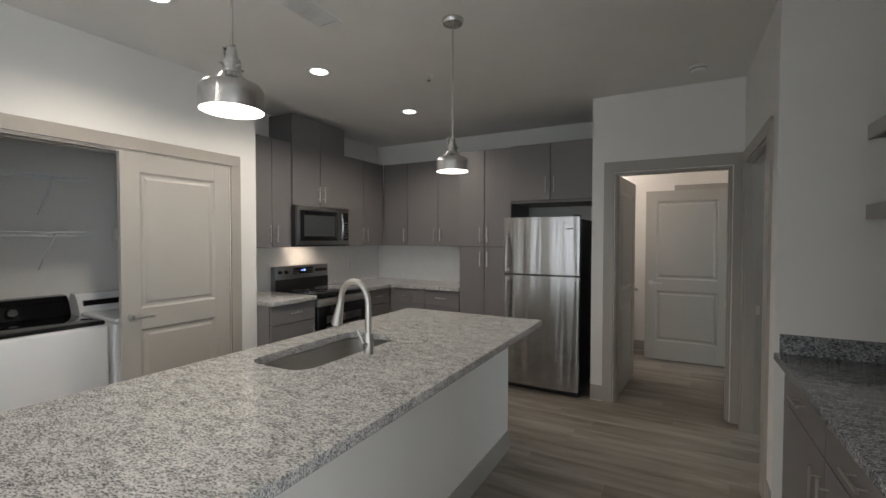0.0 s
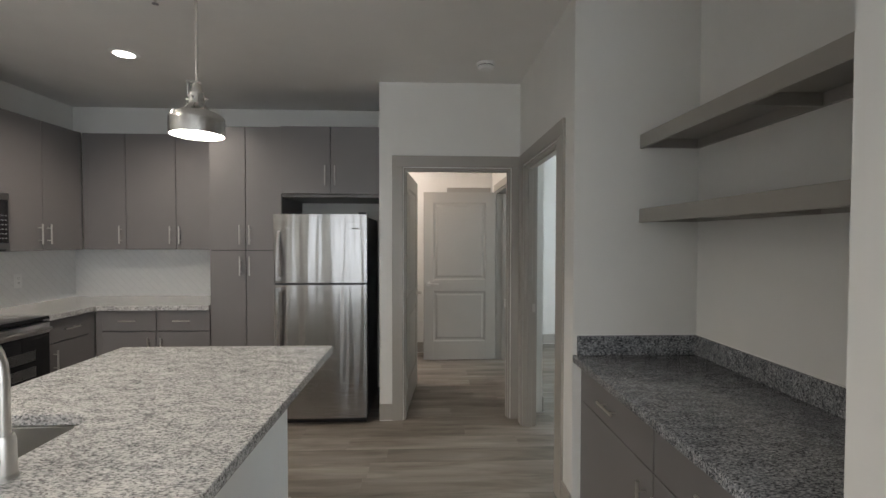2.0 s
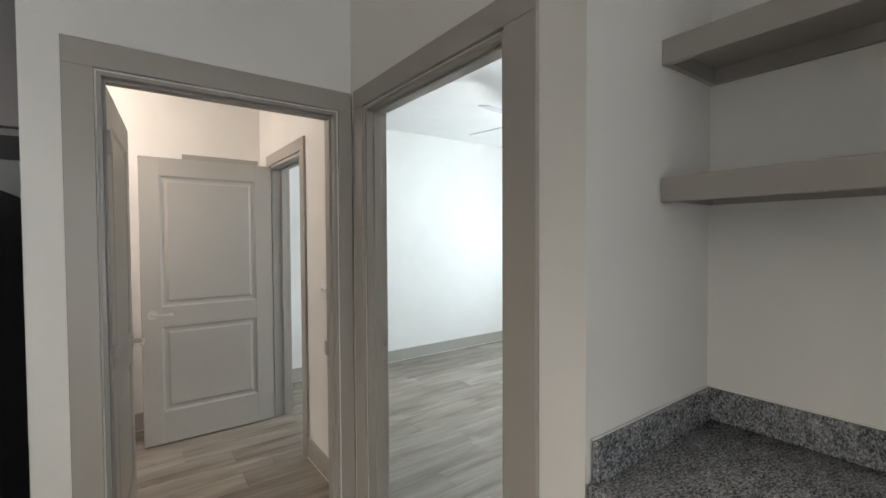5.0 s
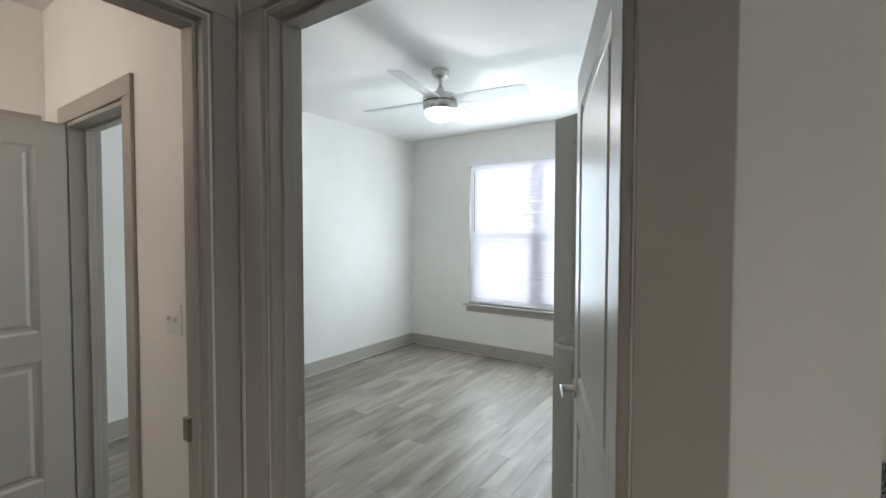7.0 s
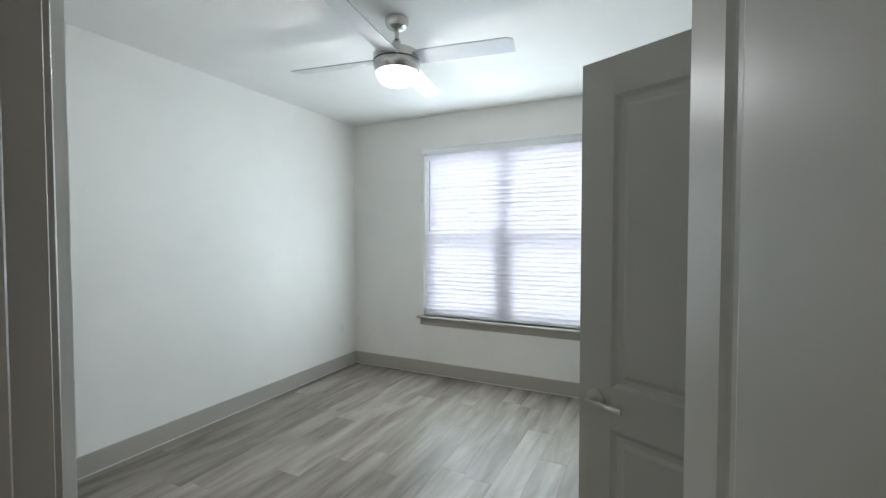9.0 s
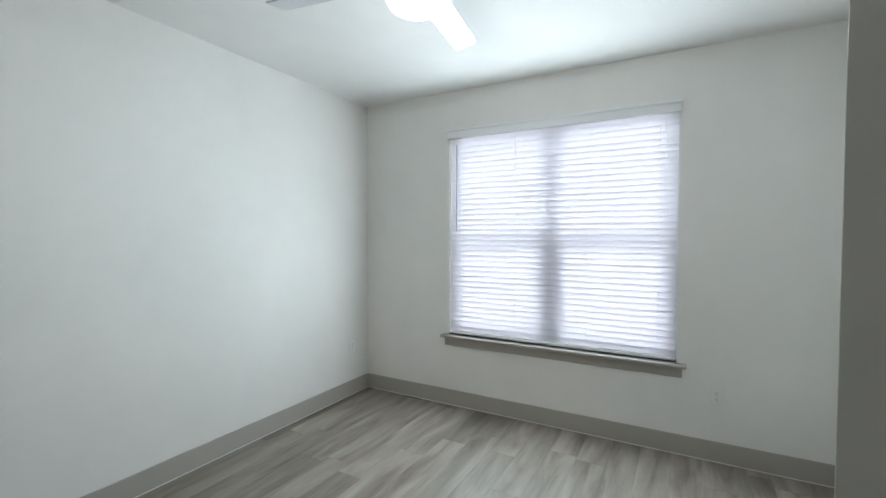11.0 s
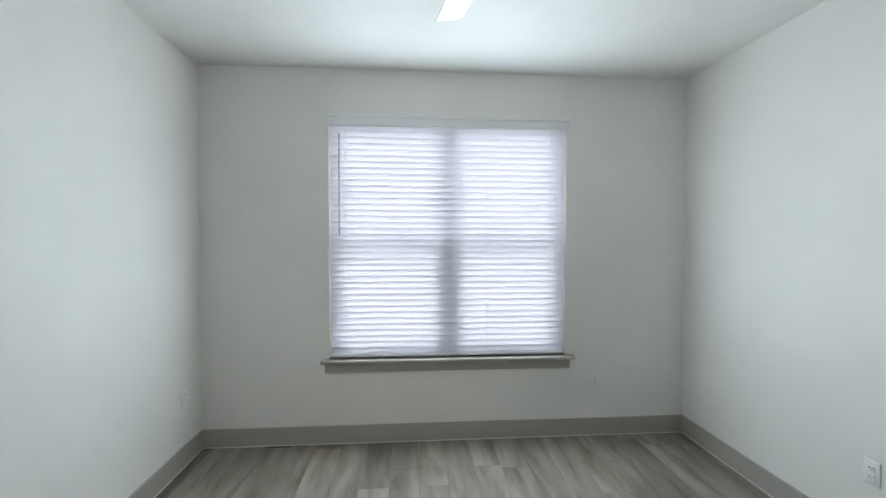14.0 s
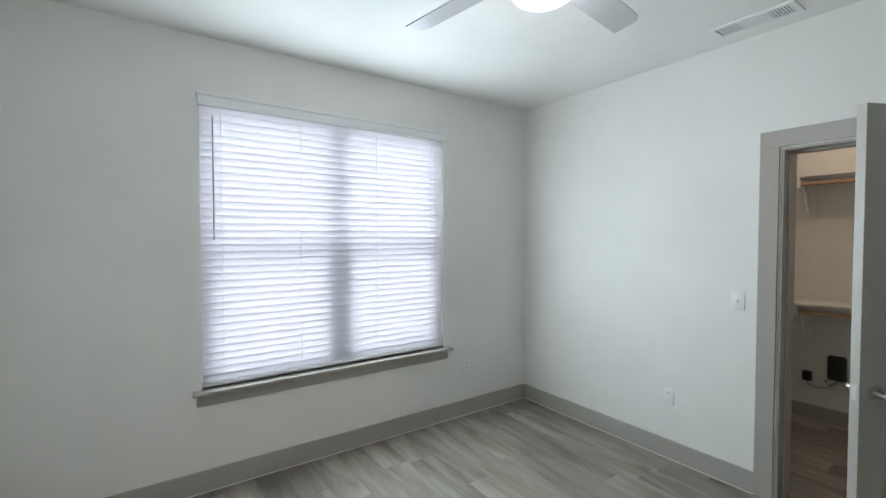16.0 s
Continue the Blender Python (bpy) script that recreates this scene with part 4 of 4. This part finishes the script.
for lo, hi, x, c, m in ((WZ0 + 0.03, zm + 0.02, 4.667, 0.04, 0.04), (zm - 0.02, WZ1 - 0.03, 4.686, 0.022, 0.022)):
    for a, b in ((WY0 + 0.03, YM - m), (YM + m, WY1 - 0.03)):
        bm = bmesh.new()
        for y0, y1, z0, z1 in ((a, a + c, lo, hi), (b - c, b, lo, hi), (a + c, b - c, lo, lo + 0.04), (a + c, b - c, hi - c, hi)):
            B(bm, x - 0.009, y0, z0, x + 0.009, y1, z1)
        sash = part("sash", bm, VINYL, win)
        pane = part("pane", box(x - 0.002, a + c, lo + 0.04, x + 0.002, b - c, hi - c), GLASS, sash, "clear glass pane")
        pane.visible_shadow = False
bm = box(4.49, 4.05, 0.597, 4.64, 5.925, 0.62, bev=0.004, seg=2)
part("window_sill", bm, TRIM, win, "taupe painted sill")
part("apron", box(4.534, 4.075, 0.525, 4.55, 5.90, 0.597, bev=0.002), TRIM, win, "taupe painted apron")
HAZE = glow("bright_overcast_sky", (0.93, 0.955, 1.0), 4.3)
DUSK = glow("pale_sky_beyond", (0.88, 0.94, 1.0), 1.2)
solid("backdrop", box(7.2, 1.2, -1.0, 7.25, 9.0, 6.0), HAZE, "bright white overcast sky outside the window", "sky", "structure")
# glowing sky sheets outside the unseen living-room openings
solid("backdrop", box(-6.0, -7.0, -1.0, 2.6, -6.95, 6.0), DUSK, "bright white overcast sky outside the window", "sky", "structure")
solid("backdrop", box(2.6, -6.0, -1.0, 2.65, 1.2, 6.0), DUSK, "bright white overcast sky outside the window", "sky", "structure")

bl = thing("window_blind", pose(0, 0, 0), "white faux-wood slat blind lowered and tilted half closed", "blind")
part("valance", box(4.528, WY0 - 0.004, 2.312, 4.549, WY1 + 0.004, 2.385, bev=0.004, seg=2), VINYL, bl, "white crown valance")
part("valance_lip", box(4.522, WY0 - 0.010, 2.369, 4.549, WY1 + 0.010, 2.389, bev=0.004, seg=2), VINYL, bl)
part("headrail", box(4.556, WY0 + 0.006, 2.318, 4.605, WY1 - 0.006, 2.348), VINYL, bl)
part("bottom_rail", box(4.560, WY0 + 0.008, 0.628, 4.602, WY1 - 0.008, 0.648, bev=0.004, seg=2), VINYL, bl)
bm = bmesh.new()
n = 6
top_v, bot_v = [], []
for i in range(n + 1):
    u = i / n - 0.5
    z = 0.0022 * math.cos(math.pi * u)
    for lst, dz in ((top_v, 0.0012), (bot_v, -0.0012)):
        lst.append([bm.verts.new((0.060 * u, y, z + dz)) for y in (WY0 + 0.008, WY1 - 0.008)])
for i in range(n):
    bm.faces.new([top_v[i][0], top_v[i + 1][0], top_v[i + 1][1], top_v[i][1]])
    bm.faces.new([bot_v[i][0], bot_v[i][1], bot_v[i + 1][1], bot_v[i + 1][0]])
for k in (0, n):
    bm.faces.new([top_v[k][0], top_v[k][1], bot_v[k][1], bot_v[k][0]])
slat_me = mesh(bm, SLAT)
NS = 38
for i in range(NS):
    s = new("slat", slat_me)
    s.parent = bl
    s.matrix_basis = pose(4.58, 0, 0.672 + i * (2.302 - 0.672) / (NS - 1), ry=66 + random.uniform(-0.8, 0.8))
for y in (WY0 + 0.12, YM - 0.28, YM + 0.28, WY1 - 0.12):
    bm = bmesh.new()
    for x in (4.5605, 4.5995):
        C(bm, (x, y, 0.64), 0.0011, 1.68, 'z', seg=5)
    part("ladder_cord", bm, VINYL, bl)
part("tilt_wand", C(bmesh.new(), (4.552, WY1 - 0.075, 1.52), 0.004, 0.74, 'z', seg=8), mat("grey_wand", (0.25, 0.26, 0.28), 0.3), bl, "clear grey tilt wand")
bm = bmesh.new()
for y in (WY0 + 0.07, WY0 + 0.085):
    C(bm, (4.553, y, 1.30), 0.0013, 0.96, 'z', seg=5)
part("lift_cord", bm, VINYL, bl, "thin white lift cord")

# ---- bedroom fan, register, plates ----
fan = thing("ceiling_fan", pose(2.67, 5.005, 0.045), "brushed nickel ceiling fan with silver blades and lit globe", "ceiling fan")
part("canopy", lathe(bmesh.new(), [(0, H - 0.045), (0.068, H - 0.045), (0.068, H - 0.07), (0.055, H - 0.095), (0.03, H - 0.108), (0, H - 0.108)], 32), BELL, fan)
part("downrod", C(bmesh.new(), (0, 0, 2.50), 0.012, 0.18, 'z', seg=16), BELL, fan)
part("coupling", lathe(bmesh.new(), [(0.014, 2.56), (0.022, 2.55), (0.036, 2.50), (0.036, 2.485), (0, 2.485)], 24), BELL, fan)
part("motor_housing", lathe(bmesh.new(), [(0, 2.487), (0.10, 2.487), (0.128, 2.48), (0.135, 2.468), (0.135, 2.432), (0, 2.432)], 44), BELL, fan, "brushed nickel motor housing")
part("housing_gap", C(bmesh.new(), (0, 0, 2.423), 0.127, 0.010, 'z', seg=44), BLACK, fan, "dark gap ring")
part("light_ring", lathe(bmesh.new(), [(0, 2.424), (0.134, 2.424), (0.136, 2.405), (0.128, 2.38), (0.118, 2.367), (0, 2.367)], 44), BELL, fan, "brushed nickel lower ring")
part("globe", lathe(bmesh.new(), [(0.119, 2.369), (0.116, 2.348), (0.10, 2.322), (0.065, 2.302), (0.03, 2.295), (0, 2.293)], 40), FANLENS, fan, "glowing opal glass globe")
fbm = bmesh.new()
outline = [(0.10, -0.055), (0.16, -0.062), (0.64, -0.064), (0.675, -0.046), (0.675, 0.060), (0.16, 0.064), (0.10, 0.055)]
up = [fbm.verts.new((x, y, 0.003)) for x, y in outline]
dn = [fbm.verts.new((x, y, -0.003)) for x, y in outline]
fbm.faces.new(up)
fbm.faces.new(dn[::-1])
for i in range(len(outline)):
    j = (i + 1) % len(outline)
    fbm.faces.new([up[i], dn[i], dn[j], up[j]])
blade_me = mesh(fbm, BLADE)
for k in range(4):
    b = new("blade", blade_me)
    b.parent = fan
    b.matrix_basis = pose(0, 0, 2.445, rz=9 + 90 * k) @ pose(0, 0, 0, rx=-12)
    tagged(b, "flat silver-grey fan blade")

register(pose(2.62, 3.388, H), 0.40, 0.165, "white stamped ceiling air register over the closet", 3)
plate("switch_plate", pose(2.753, 3.17, 1.145, rz=180), "white single switch plate beside the closet", "switch")
plate("outlet", pose(3.165, 3.17, 0.432, rz=180), "white outlet plate low on the wall")
plate("outlet", pose(4.55, 3.875, 0.432, rz=-90), "white outlet plate low beside the window")
plate("outlet", pose(4.31, 6.77, 0.45), "white outlet plate low on the wall")

# ---- closet ----
for z, name in ((0.995, "lower"), (2.01, "upper")):
    s = thing("closet_shelf", pose(0, 0, z), "white closet shelf with a pale wooden hanging rod", "shelf", "closet shelves")
    part("board", box(1.365, 1.562, 0, 3.395, 1.88, 0.018), WALL, s)
    part("cleat", box(1.365, 1.562, -0.07, 3.395, 1.578, -0.001), WALL, s)
    part("rod", C(bmesh.new(), (1.37, 1.84, -0.055), 0.0165, 2.02, 'x', seg=16), WOOD, s, "pale wooden hanging rod")
    for x in (1.9, 2.85):
        bm = box(x - 0.012, 1.579, -0.30, x + 0.012, 1.592, -0.002)
        B(bm, x - 0.012, 1.592, -0.014, x + 0.012, 1.85, -0.001)
        tube(bm, [(x, 1.588, -0.26), (x, 1.70, -0.12), (x, 1.80, -0.02)], 0.011, 8)
        B(bm, x - 0.02, 1.82, -0.085, x + 0.02, 1.86, -0.015)
        br = part("bracket", bm, WHITE, s, "white shelf bracket")
        part("backing_block", box(x - 0.05, 1.562, -0.32, x + 0.05, 1.5785, -0.071), WALL, br)
ad = thing("power_adapter", pose(2.83, 1.56, 0.375), "small black power adapter plugged in the closet wall", "adapter")
part("body", box(-0.03, 0.006, -0.04, 0.03, 0.05, 0.04, bev=0.006, seg=2), BLACK, ad)
part("wall_plate", box(-0.036, 0.0, -0.058, 0.036, 0.006, 0.058), WHITE, ad, "white wall plate")
part("cable", tube(bmesh.new(), [(0, 0.03, -0.04), (-0.01, 0.03, -0.075), (-0.06, 0.03, -0.085), (-0.14, 0.03, -0.07), (-0.19, 0.03, -0.02), (-0.22, 0.03, 0.0)], 0.0022, 6), BLACK, ad)
ro = thing("router", pose(2.65, 1.60, 0.38), "black network box hung low on the closet wall", "router")
part("body", box(-0.07, -0.03, 0.0, 0.05, 0.02, 0.20, bev=0.02, seg=3), BLACK, ro)
part("cable", tube(bmesh.new(), [(-0.02, 0.0, 0.005), (0.03, 0.01, -0.05), (0.06, 0.01, -0.02), (0.02, 0.01, 0.02)], 0.004, 6), BLACK, ro)

# ---- floor planks ----
PW, PL = 0.182, 1.22
ROOMS = ((-3.52, EX, 0.2, 4.37), (EX, 4.55, 3.0, 6.77), (-1.75, 0.66, 4.37, 6.12), (1.36, 3.4, 1.56, 3.0), (-3.99, -3.05, 0.11, 2.58))


def plank_bm(bm, x0, y0, x1, y1):
    b = 0.0009
    lo = [bm.verts.new((x, y, -0.006)) for x, y in ((x0, y0), (x1, y0), (x1, y1), (x0, y1))]
    mi = [bm.verts.new((x, y, -0.0009)) for x, y in ((x0, y0), (x1, y0), (x1, y1), (x0, y1))]
    hi = [bm.verts.new((x, y, 0.0)) for x, y in ((x0 + b, y0 + b), (x1 - b, y0 + b), (x1 - b, y1 - b), (x0 + b, y1 - b))]
    for a, c in ((lo, mi), (mi, hi)):
        for i in range(4):
            bm.faces.new([a[i], a[(i + 1) % 4], c[(i + 1) % 4], c[i]])
    bm.faces.new(hi)


shared = {}
rest = bmesh.new()
rng2 = random.Random(5)
count = 0
row = 0
y = -4.6
while y < 6.77:
    x = -4.0 - rng2.uniform(0, PL)
    while x < 4.55:
        a, b = max(x, -3.99), min(x + PL, 4.55)
        mx0, my0 = (a + b) / 2, y + PW / 2
        near = any(r[0] - 0.5 < mx0 < r[1] + 0.5 and r[2] < my0 < r[3] + 0.1 for r in ROOMS)
        if b - a > 0.05:
            if near and count < 300:
                w = round(b - a, 3)
                if w not in shared:
                    bm = bmesh.new()
                    plank_bm(bm, 0.0003, 0.0003, w - 0.0003, PW - 0.0003)
                    shared[w] = mesh(bm, PLANK, False)
                p = new("plank", shared[w])
                p.location = (a, y, 0)
                p.parent = FLOOR
                count += 1
            else:
                plank_bm(rest, a + 0.0003, y + 0.0003, b - 0.0003, y + PW - 0.0003)
        x += PL
    y += PW
    row += 1
more = new("plank_field", mesh(rest, PLANK, False))
more.parent = FLOOR
tagged(more, "grey oak vinyl planks", kind="stuff")
